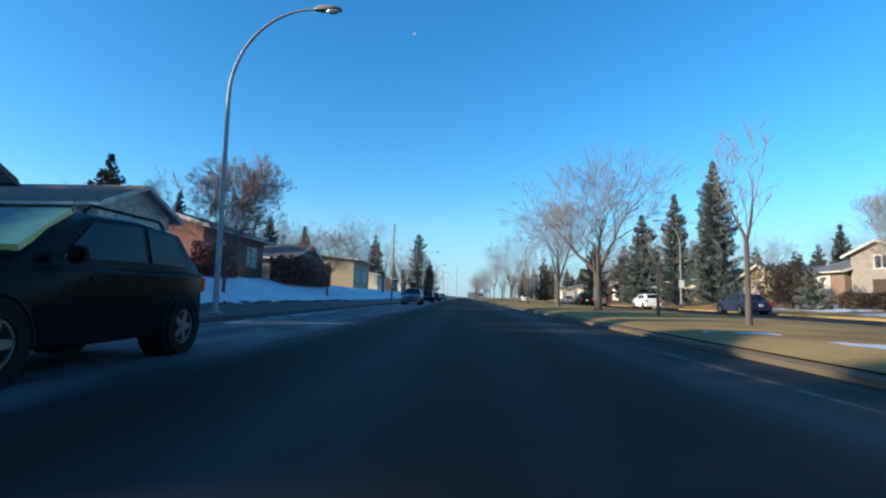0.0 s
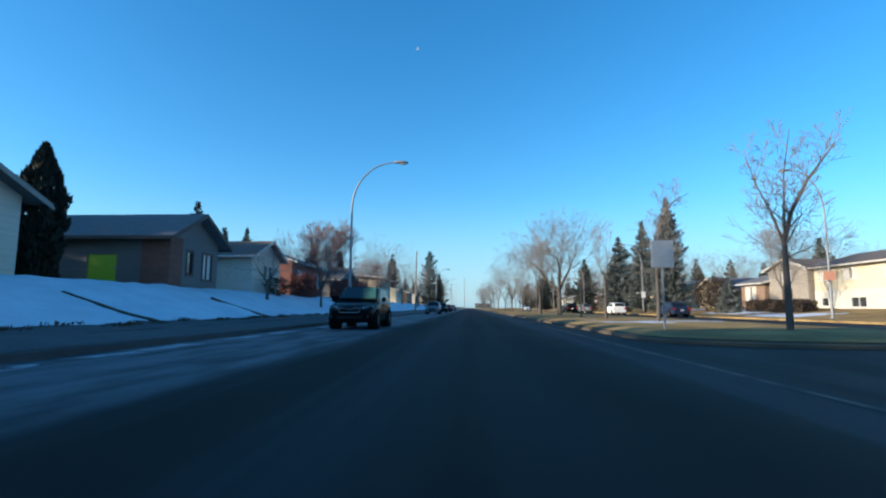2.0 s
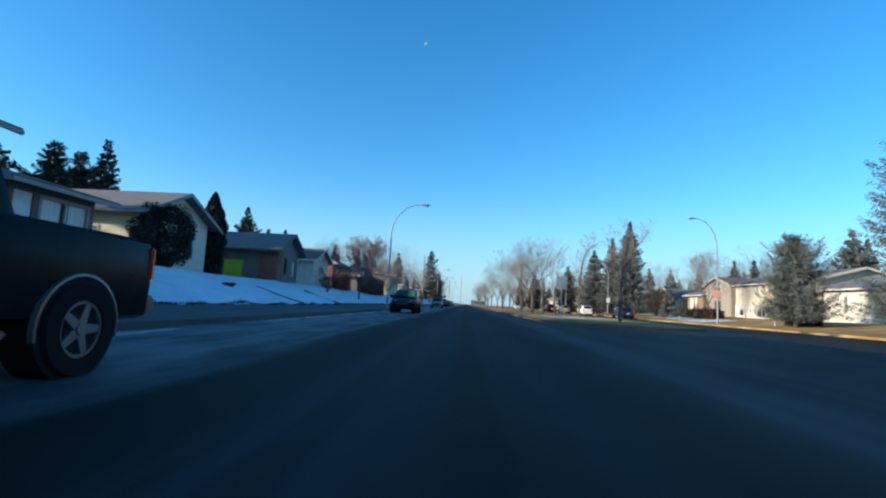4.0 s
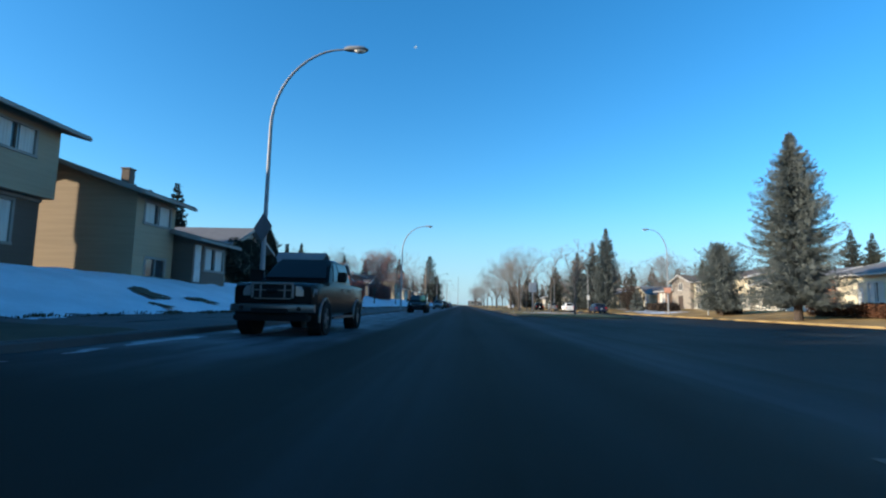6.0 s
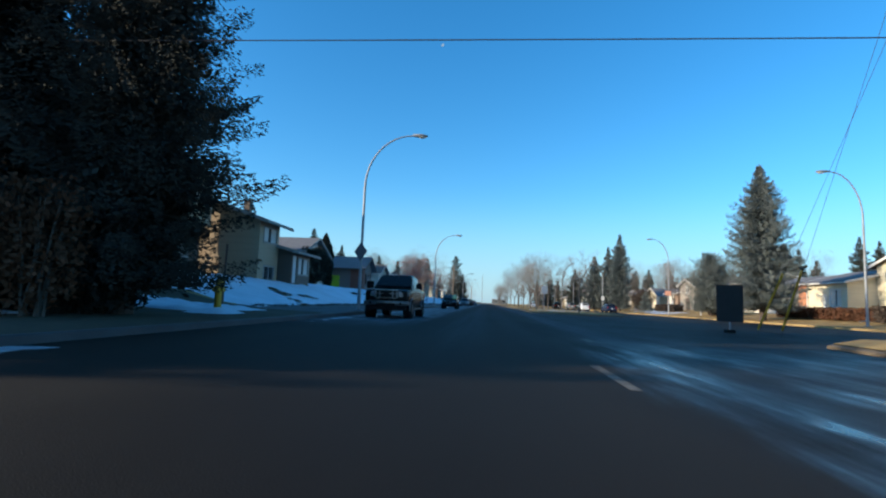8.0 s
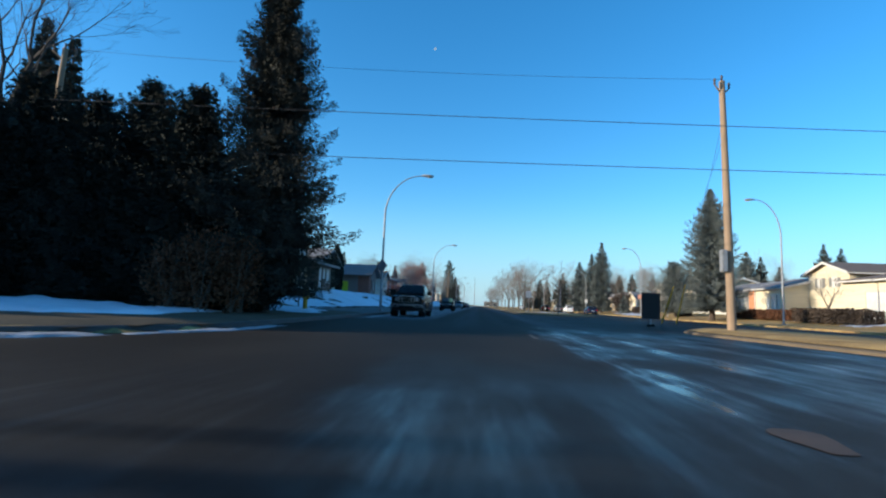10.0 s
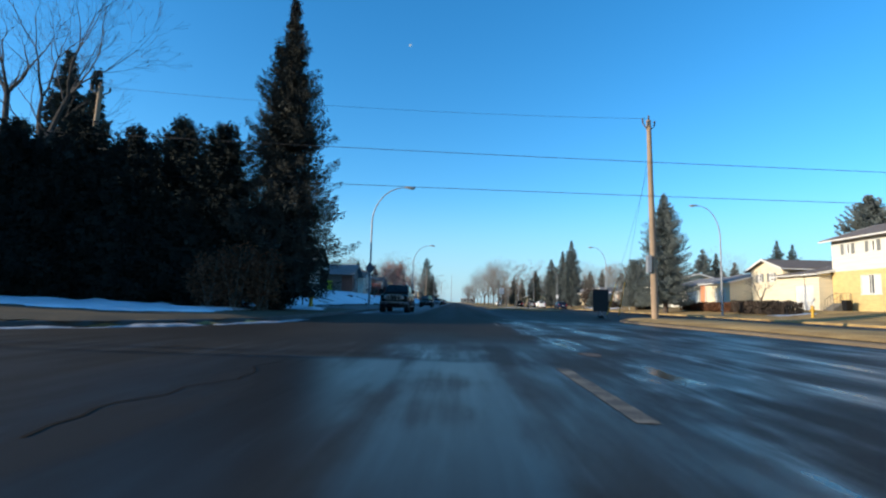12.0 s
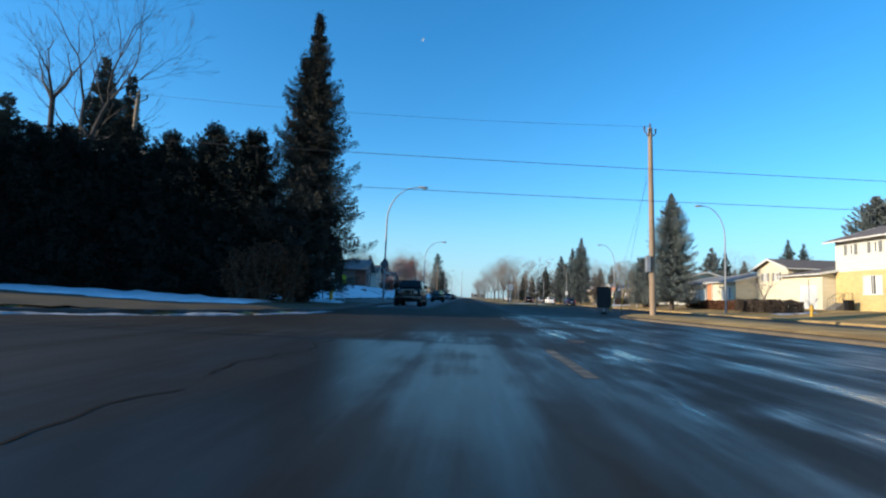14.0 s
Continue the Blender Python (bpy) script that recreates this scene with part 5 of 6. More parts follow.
# ---- hedges and shrubs ----
def hedge(x0, x1, y0, y1, h, seed, mat, label):
    rng = np.random.default_rng(seed)
    zz = bank((x0 + x1) / 2, (y0 + y1) / 2)
    t = thing("hedge", label, "hedge", ((x0 + x1) / 2, (y0 + y1) / 2, zz))
    st = Shape()
    ax, ay = (x1 - x0) / 2, (y1 - y0) / 2
    for k in range(int(6 + 3 * (y1 - y0))):
        px, py = rng.uniform(-ax, ax), rng.uniform(-ay, ay)
        st.tube([(px, py, -0.2), (px + rng.normal(0, 0.15), py + rng.normal(0, 0.15), h * 0.8)], [0.02, 0.006], 4)
    part("woody_base", st, BARK, t)["kind"] = "stuff"
    n = int(900 * ax * ay * 4 * h ** 0.5 / 2) + 800
    p = np.stack([rng.uniform(-ax, ax, n), rng.uniform(-ay, ay, n), h * rng.uniform(0.03, 1, n)], 1)
    push = rng.random(n) < 0.6
    p[push, 0] = np.sign(p[push, 0]) * ax * rng.uniform(0.85, 1.05, push.sum())
    p[:, 2] *= 0.92 + 0.08 * np.sin(p[:, 1] * 2.1 + seed)
    d = rng.normal(0, 1, (n, 3)) + np.array([0, 0, 0.4])
    d /= np.linalg.norm(d, axis=1)[:, None]
    w = np.cross(d, rng.normal(0, 1, (n, 3)))
    w /= np.linalg.norm(w, axis=1)[:, None]
    ln = rng.uniform(0.12, 0.26, n)[:, None]
    c = Shape()
    c.quads(np.stack([p - d * ln * 0.5, p + w * ln * 0.28, p + d * ln * 0.5, p - w * ln * 0.28], 1))
    part("foliage", c, mat, t)
    return t


hedge(27.2, 28.8, -20.3, -12.0, 1.25, 201, HEDGE_LEAF, "low brown clipped hedge before the cream house")
hedge(28.5, 29.9, 31, 40, 1.2, 202, HEDGE_LEAF, "low brown hedge before the stone house")
hedge(27, 28.5, 12.5, 15.0, 1.5, 203, HEDGE_LEAF, "square brown hedge beside the white bungalow")
hedge(-15.4, -13.6, 40, 52, 2.6, 204, RED_LEAF, "dense red-brown hedge before the grey house")
hedge(-15.9, -14.6, 29.0, 32.5, 2.2, 205, RED_LEAF, "red-brown hedge before the red house")
for k, (x, y, r, h) in enumerate(((-10.7, -43.0, 1.1, 2.5), (-9.6, -43.1, 1.1, 2.9), (-8.6, -42.7, 0.9, 2.6))):
    shrub(on(x, y), r, r * 0.8, h, 206 + k, RUST_LEAF, "rust-brown bush below the corner spruce", "brown_bush", 1900, 0.13, wrap=0.2)
hedge(28.2, 29.5, -11.6, 2.2, 1.05, 207, RUST_LEAF, "low red-brown shrubs before the orange brick bungalow")
shrub(on(28.5, 48.8), 1.6, 1.6, 4.0, 211, HEDGE_LEAF, "large rounded brown bush", "round_bush", 3000, 0.18)
shrub(on(28.5, 45.6), 1.7, 1.7, 3.9, 212, HEDGE_LEAF, "large rounded brown bush", "round_bush", 3600, 0.18)
spruce(on(27.3, 41.0), 3.4, 1.4, 213, NEEDLE_BLUE, "small blue spruce before the brick bungalow")

# dead grass along the lower edge of the lawn snow
rng = np.random.default_rng(77)
blades = []
for k in range(70):
    cy = -31 + 75 * (k + rng.random()) / 70
    cx = -10.0 + rng.normal(0, 0.16)
    n = int(rng.integers(20, 90))
    p = np.stack([cx + rng.normal(0, 0.10, n), cy + rng.normal(0, 0.32, n), np.full(n, bank(cx, cy) + 0.02)], 1)
    d = rng.normal(0, 0.55, (n, 3)) + np.array([0.15, 0, 1])
    d *= (rng.uniform(0.05, 0.15, n) / np.linalg.norm(d, axis=1))[:, None]
    w = np.cross(d, rng.normal(0, 1, (n, 3)))
    w *= (rng.uniform(0.010, 0.028, n) / (np.linalg.norm(w, axis=1) + 1e-6))[:, None]
    blades.append(np.stack([p - w, p + d * 0.5 + w * 1.4, p + d, p + d * 0.5 - w], 1))
s = Shape()
s.quads(np.concatenate(blades))
solid("dead_grass", s, SOIL, "dark dead grass along the edge of the snow", "grass", kind="stuff")

# dry tufts and stones that show through the snow
for k, (x, y, r, h) in enumerate(((-13.2, -3.0, 0.4, 0.3), (-13.0, -3.4, 0.3, 0.3))):
    shrub(on(x, y, -0.05), r, r, h, 230 + k, HEDGE_LEAF, "dry brown garden tuft poking through the snow", "dry_tuft", 170, 0.10, "shrub")


# ---- street lamps ----
def street_lamp(at, height, reach, turn, label):
    t = thing("street_lamp", label, "street lamp", at, turn)
    p = Shape()
    rise = height * 0.70
    pts = [(0, 0, -0.1), (0, 0, rise * 0.5), (0, 0, rise)]
    rad = [0.095, 0.075, 0.062]
    for k in range(1, 13):
        a = math.pi / 2 * k / 12
        pts.append((reach * 0.86 * (1 - math.cos(a)), 0, rise + (height - rise) * math.sin(a)))
        rad.append(0.058 - 0.0021 * k)
    pts.append((reach * 0.9, 0, height + 0.005))
    rad.append(0.032)
    part("pole", p.tube(pts, rad, 10), STEEL, t, smooth=True)
    b = Shape()
    b.rounded(-0.17, 0.17, -0.17, 0.17, -0.05, 0.06, 0.02)
    part("base_plate", b, STEEL, t)
    h = Shape()
    h.loft([[(reach * 0.86 + d, w * c, height + zz + v * s) for c, s in ((-1, 0), (-0.8, 0.7), (0, 1), (0.8, 0.7), (1, 0), (0.8, -0.5), (0, -0.6), (-0.8, -0.5))]
            for d, w, v, zz in ((0, 0.06, 0.06, 0), (0.15, 0.13, 0.10, 0.01), (0.45, 0.17, 0.11, 0.0), (0.72, 0.15, 0.08, -0.01), (0.84, 0.07, 0.04, -0.02))])
    head = part("lamp_head", h, LAMP_HEAD, t, "grey cobra head", smooth=True)
    g = Shape()
    g.loft([[(reach * 0.86 + 0.55 + 0.22 * math.cos(a) * s, 0.12 * math.sin(a) * s, height + z) for a in [6.28319 * k / 12 for k in range(12)]] for s, z in ((1, -0.05), (0.95, -0.09), (0.5, -0.13))])
    part("lens", g, LENS, head)
    return t


for y, z in ((14.6, 9.4), (-24.5, 9.7)):
    street_lamp((-7.15, y, 0.14), z - 0.14, 2.9, 0, "tall galvanised street lamp with a curved arm")
for y in (91, 128, 165, 203, 240):
    street_lamp((-7.15, y, 0.14), 8.6, 2.4, 0, "galvanised street lamp down the street")
s = Shape()
s.tube([(0, 0, -0.2), (0.05, 0, 4.0), (0.1, 0, 8.2)], [0.11, 0.09, 0.07], 8)
solid("wooden_pole", s, TIMBER, "slim bare wooden pole beside the sidewalk", "pole", at=(-7.4, 53.0, 0.14))
s = Shape()
s.tube([(0, 0, -0.2), (0, 0, 14.0), (0, 0, 27.0)], [0.35, 0.22, 0.10], 8)
for k in range(3):
    s.tube([(-0.7, 0, 19 + 2.6 * k), (0.7, 0, 19 + 2.6 * k)], [0.10, 0.10], 6)
solid("radio_mast", s, STEEL, "thin steel mast far down the street", "mast", at=(-5.0, 420.0, 0.0))
for x, y, z in ((24.4, 21.2, 10.3), (24.9, -14.8, 10.5), (22.9, 54.6, 9.2), (22.9, 90, 9.2), (22.9, 128, 9.2), (22.9, 166, 9.2)):
    street_lamp((x, y, bank(x, y)), z, 2.4, 180, "galvanised street lamp beside the service road")


def sign(name, at, turn, w, h, low, board, post_h, label, mat, shape="box", post=True):
    t = thing(name, label, "sign", at, turn)
    b = Shape()
    z = low + h / 2
    if shape == "diamond":
        b.add([(px * w / 2, d, z + pz * h / 2) for d in (-0.012, 0.0) for px, pz in ((0, -1), (1, 0), (0, 1), (-1, 0))], [(0, 1, 2, 3), (7, 6, 5, 4), (0, 4, 5, 1), (1, 5, 6, 2), (2, 6, 7, 3), (3, 7, 4, 0)])
    else:
        b.rounded(-w / 2, w / 2, -0.02, 0.0, low, low + h, 0.006)
    part("board", b, mat, t)
    if post:
        p = Shape()
        p.rounded(-0.028, 0.028, 0.004, 0.06, -0.2, post_h, 0.008)
        part("post", p, STEEL, t)
    return t


SIGN_BACK = material("sign_back_aluminium", (0.42, 0.43, 0.44), 0.5, 0.6, other=(0.33, 0.34, 0.35), scale=3)
SIGN_DARK = material("dark_sign_back", (0.013, 0.013, 0.014), 0.8, other=(0.008, 0.008, 0.009), scale=3)
# aluminium back again, with its shade put into a darker grey
SIGN_MID = material("shaded_sign_back", (0.13, 0.135, 0.145), 0.6, 0.2, other=(0.09, 0.095, 0.10), scale=3)
SIGN_PINK = material("orange_sign_face", (0.62, 0.30, 0.20), 0.6, other=(0.52, 0.25, 0.17), scale=3)
SIGN_WHITE = material("white_sign_face", (0.72, 0.72, 0.70), 0.55, other=(0.62, 0.62, 0.60), scale=3)
SIGN_INK = material("sign_ink", (0.04, 0.04, 0.05), 0.6)
sign("road_sign", (5.22, -0.5, 0.2), 0, 0.62, 0.76, 1.72, None, 2.4, "grey aluminium road sign seen from behind", SIGN_BACK)
sign("road_sign", (-7.15, -24.66, 0.14), -32, 1.0, 1.0, 2.62, None, 0, "diamond warning sign fixed to the lamp post", SIGN_MID, "diamond", False)
t = sign("notice_sign", (9.0, -30.6, 0.0), 0, 1.0, 1.42, 0.42, None, 1.9, "tall dark notice board seen from behind", SIGN_DARK)
s = Shape()
s.rounded(-0.16, 0.16, -0.12, 0.18, -0.02, 0.12, 0.02)
part("foot", s, TYRE, t, "black rubber foot")
sign("lamp_sign", (24.27, 21.0, bank(24.4, 21)), -8, 0.75, 0.62, 2.6, None, 0, "orange-pink square sign on the lamp post", SIGN_PINK, post=False)
sign("lamp_sign", (22.9, 54.4, bank(22.9, 54)), 0, 0.55, 0.8, 2.1, None, 0, "white parking sign on the lamp post", SIGN_WHITE, post=False)
# house-for-sale sign: an arm with a hanging board
t = thing("yard_sign", "white post with a hanging pale sign board", "sign", on(26.0, 14.6), 10)
s = Shape()
s.rounded(-0.05, 0.05, -0.05, 0.05, -0.2, 2.0, 0.01)
part("post", s, TRIM, t)
s = Shape()
s.rounded(-1.1, 0.15, -0.04, 0.04, 1.82, 1.9, 0.01)
part("arm", s, TRIM, t)
s = Shape()
s.rounded(-0.95, -0.15, -0.015, 0.015, 0.95, 1.76, 0.006)
b = part("board", s, SIGN_WHITE, t)
for k in range(3):
    s = Shape()
    s.box(-0.85, -0.25, -0.021, -0.016, 1.12 + 0.2 * k, 1.20 + 0.2 * k)
    part("print_bar", s, SIGN_INK, b)


# ---- utility poles and wires ----
def utility_pole(at, height, lean, label, arm_turn=0, box_z=None):
    t = thing("utility_pole", label, "utility pole", at)
    p = Shape()
    p.tube([(0, 0, -0.2), (lean[0] * 0.5, lean[1] * 0.5, height / 2), (lean[0], lean[1], height)], [0.165, 0.14, 0.11], 12)
    part("shaft", p, TIMBER, t, smooth=True)
    a = Shape()
    c, s_ = math.cos(arm_turn), math.sin(arm_turn)
    for e in (-1, 1):
        a.tube([(lean[0], lean[1], height - 0.55), (lean[0] + e * 0.42 * c, lean[1] + e * 0.42 * s_, height - 0.22)], [0.035, 0.03], 6)
    part("bracket", a, TIMBER, t)
    for e in (-1, 0, 1):
        i = Shape()
        z = height + (0.02 if e == 0 else -0.2)
        x, y = lean[0] + e * 0.42 * c, lean[1] + e * 0.42 * s_
        i.tube([(x, y, z - 0.02), (x, y, z + 0.05), (x, y, z + 0.10), (x, y, z + 0.16), (x, y, z + 0.24)], [0.03, 0.05, 0.035, 0.055, 0.03], 8)
        part("insulator", i, TRIM_DARK, t)
    if box_z:
        b = Shape()
        b.rounded(-0.36, -0.16, -0.14, 0.14, box_z, box_z + 0.85, 0.02)
        part("meter_box", b, STEEL, t, "grey steel box on the pole")
    return t


utility_pole((9.2, -39.2, 0.18), 10.0, (-0.05, 0.3), "tall weathered wooden utility pole on the median", 0.5, 2.25)
utility_pole((-19.7, -38.8, 0.4), 11.2, (0.35, 0), "wooden utility pole rising from the corner hedge", 0.5)
utility_pole((-22.0, -40.8, 0.4), 8.3, (0, 0), "wooden utility pole hidden in the corner hedge", 0.5)
utility_pole((52, -45.0, 0.9), 9.6, (0, 0), "wooden utility pole behind the houses", 0.5)
for x, y in ((-9.0, 232.0), (14.5, 268.0)):
    utility_pole((x, y, 0.1), 12, (0, 0), "wooden utility pole far down the street", 0.2)


def wire(a, b, sag, r=0.014):
    a, b = Vector(a), Vector(b)
    s = Shape()
    n = 28
    pts = [a.lerp(b, k / n) - Vector((0, 0, sag * 4 * (k / n) * (1 - k / n))) for k in range(n + 1)]
    s.tube(pts, [r] * (n + 1), 5)
    return solid("overhead_wire", s, WIRE, "thin black overhead wire between wooden poles", "wire", "overhead wires")


P0, P1, P2, P3 = (-19.35, -38.8), (9.16, -38.95), (52, -45.0), (-22.0, -40.8)
wire((*P0, 11.6), (*P1, 10.25), 0.3, 0.007)
for z0, z1 in ((8.55, 5.4), (6.6, 4.6)):
    wire((*P3, z0), (*P2, z1), 0.3, 0.013)


def guy_wire(anchor, head):
    """A stay of the pole, its foot in a yellow guard."""
    a, b = Vector(anchor), Vector(head)
    t = thing("guy_wire", "taut steel guy wire with a dirty yellow guard", "guy wire", anchor, group="guy wires")
    s = Shape()
    s.tube([(0, 0, -0.15), tuple(b - a)], [0.006, 0.006], 6)
    part("strand", s, WIRE, t)
    d = (b - a).normalized()
    g = Shape()
    g.tube([tuple(d * k) for k in (0.12, 0.16, 1.2, 2.25, 2.3)], [0.022, 0.032, 0.032, 0.030, 0.02], 8)
    part("guard", g, HYDRANT, t, "dirty yellow plastic guard", smooth=True)
    return t


guy_wire((8.55, -33.45, 0.16), (9.14, -38.8, 7.7))
guy_wire((9.15, -33.75, 0.16), (9.2, -38.8, 8.6))


# ---- hydrants ----
def hydrant(at, label):
    t = thing("fire_hydrant", label, "fire hydrant", at)
    b = Shape()
    b.tube([(0, 0, -0.3), (0, 0, 0.05), (0, 0, 0.06), (0, 0, 0.68), (0, 0, 0.70), (0, 0, 0.76), (0, 0, 0.86), (0, 0, 0.90), (0, 0, 0.95)], [0.13, 0.13, 0.10, 0.10, 0.13, 0.13, 0.08, 0.035, 0.03], 14)
    part("barrel", b, HYDRANT, t, smooth=True)
    for dx, dy, r in ((1, 0, 0.055), (-1, 0, 0.055), (0, -1, 0.075)):
        n = Shape()
        n.tube([(dx * 0.08, dy * 0.08, 0.56), (dx * 0.14, dy * 0.14, 0.56), (dx * 0.145, dy * 0.145, 0.56), (dx * 0.17, dy * 0.17, 0.56)], [r, r, r * 1.25, r * 1.25], 10)
        part("nozzle_cap", n, HYDRANT, t)
    return t


hydrant(on(-8.1, -37.1, 0.18), "yellow fire hydrant on the snowy verge")
s = Shape()
s.tube([(0, 0, -0.2), (0, 0, 1.2), (0.01, 0, 2.3)], [0.04, 0.038, 0.035], 8)
solid("marker_post", s, TRIM_DARK, "slim dark marker post beside the hydrant", "post", at=on(-9.3, -34.6))
s = Shape()
s.tube([(0, 0, -0.6), (0, 0, 1.55), (0, 0, 1.6), (0, 0, 1.75)], [0.09, 0.09, 0.14, 0.14], 10)
solid("roof_vent", s, TRIM, "white vent pipe on the brown roof", "vent pipe", at=(40.2, -8.3, 5.45))
hydrant(on(26.6, -24.6), "yellow fire hydrant on the dry boulevard")


# entry steps and a bin before the two-storey house
t = thing("entry_steps", "concrete entry steps with a dark metal rail", "steps", (35.5, -15.0, bank(35.5, -15.0)))
for k in range(4):
    s = Shape()
    s.rounded(-0.9 + 0.28 * k, 0.85, -0.65, 0.65, -0.1 if k == 0 else 0.18 * k, 0.18 * (k + 1), 0.012)
    part("step", s, CONCRETE, t)
for e in (-0.6, 0.6):
    s = Shape()
    s.tube([(-0.75, e, 0.18), (-0.75, e, 1.0), (0.2, e, 1.65), (0.8, e, 1.65), (0.8, e, 0.72)], [0.022] * 5, 6)
    for k in range(5):
        x = -0.5 + 0.3 * k
        s.tube([(x, e, 0.3 + 0.17 * k), (x, e, min(1.65, 1.17 + 0.205 * k))], [0.012, 0.012], 5)
    part("rail", s, TRIM_DARK, t, "dark metal rail")
t = thing("wheelie_bin", "dark grey bin beside the entry steps", "bin", (35.4, -16.3, bank(35.4, -16.3)), 5)
s = Shape()
s.loft([[(x * w, y * w, z) for x, y in ((-1, -1), (1, -1), (1, 1), (-1, 1))] for w, z in ((0.24, 0.0), (0.30, 0.92))])
part("body", s, BLACK_PLASTIC, t)
s = Shape()
s.rounded(-0.33, 0.33, -0.33, 0.33, 0.92, 0.99, 0.02)
part("lid", s, BLACK_PLASTIC, t)


# ---- vehicles; each faces -y ----
def ring_at(y, w, pts):
    """A closed cross-section from a right-hand profile of (share of half width, height)."""
    right = [(w * u, y, z) for u, z in pts]
    return right + [(-x, yy, z) for x, yy, z in right[::-1]]


def wheel(parent, x, y, r, side, rim=ALLOY):
    t = new("wheel")
    t.parent = parent
    t.location = (x, y, r)
    s = Shape()
    s.ring(0, 0, r, r * 0.62, -0.11, 0.11, 0, 24)
    part("tyre", s, TYRE, t, smooth=True)
    s = Shape()
    o = side * 0.085
    s.ring(0, 0, r * 0.63, r * 0.54, -0.09, 0.09, 0, 24)
    for k in range(5):
        a = 6.28319 * k / 5
        c, q = math.cos(a), math.sin(a)
        p = [(o, c * r * 0.1 - q * 0.045, q * r * 0.1 + c * 0.045), (o, c * r * 0.57 - q * 0.03, q * r * 0.57 + c * 0.03), (o, c * r * 0.57 + q * 0.03, q * r * 0.57 - c * 0.03), (o, c * r * 0.1 + q * 0.045, q * r * 0.1 - c * 0.045)]
        s.add(p + [(v[0] - side * 0.05, v[1], v[2]) for v in p], [(0, 1, 2, 3), (7, 6, 5, 4), (0, 4, 5, 1), (1, 5, 6, 2), (2, 6, 7, 3), (3, 7, 4, 0)])
    s.tube([(o - side * 0.05, 0, 0), (o + side * 0.01, 0, 0)], [r * 0.17, r * 0.13], 10)
    part("rim", s, rim, t)
    s = Shape()
    s.tube([(-side * 0.06, 0, 0), (-side * 0.05, 0, 0)], [r * 0.54, r * 0.54], 18)
    part("brake_disc", s, BLACK_PLASTIC, t)
    return t


def arch(parent, x, y, r, side, mat):
    """A dark wheel well with a raised lip round it."""
    s = Shape()
    n = 16
    v = []
    for k in range(n + 1):
        a = math.pi * k / n * 1.12 - 0.19
        c, q = math.cos(a), math.sin(a)
        v += [(x, y + c * r * 1.10, r + q * r * 1.10), (x + side * 0.025, y + c * r * 1.13, r + q * r * 1.13), (x + side * 0.022, y + c * r * 1.19, r + q * r * 1.19), (x - side * 0.02, y + c * r * 1.21, r + q * r * 1.21)]
    s.add(v, [(4 * k + j, 4 * k + 4 + j, 4 * k + 5 + j, 4 * k + 1 + j) for k in range(n) for j in range(3)])
    part("arch_lip", s, mat, parent, smooth=True)
    w = Shape()
    w.tube([(x - side * 0.30, y, r * 1.02), (x + side * 0.006, y, r * 1.02)], [r * 1.14, r * 1.14], 22)
    part("wheel_well", w, BLACK_PLASTIC, parent)


def pane_on(parent, name, corners, mat, lift=0.012, label=""):
    a, b, c, d = [Vector(p) for p in corners]
    n = (b - a).cross(d - a).normalized()
    s = Shape()
    mid = (a + b + c + d) / 4
    if n.dot(mid - Vector((0, mid.y * 0.9, 0.9))) < 0:
        n = -n
    s.add([p + n * lift for p in (a, b, c, d)] + [p - n * 0.01 for p in (a, b, c, d)], [(0, 1, 2, 3), (7, 6, 5, 4), (0, 4, 5, 1), (1, 5, 6, 2), (2, 6, 7, 3), (3, 7, 4, 0)])
    return part(name, s, mat, parent, label)


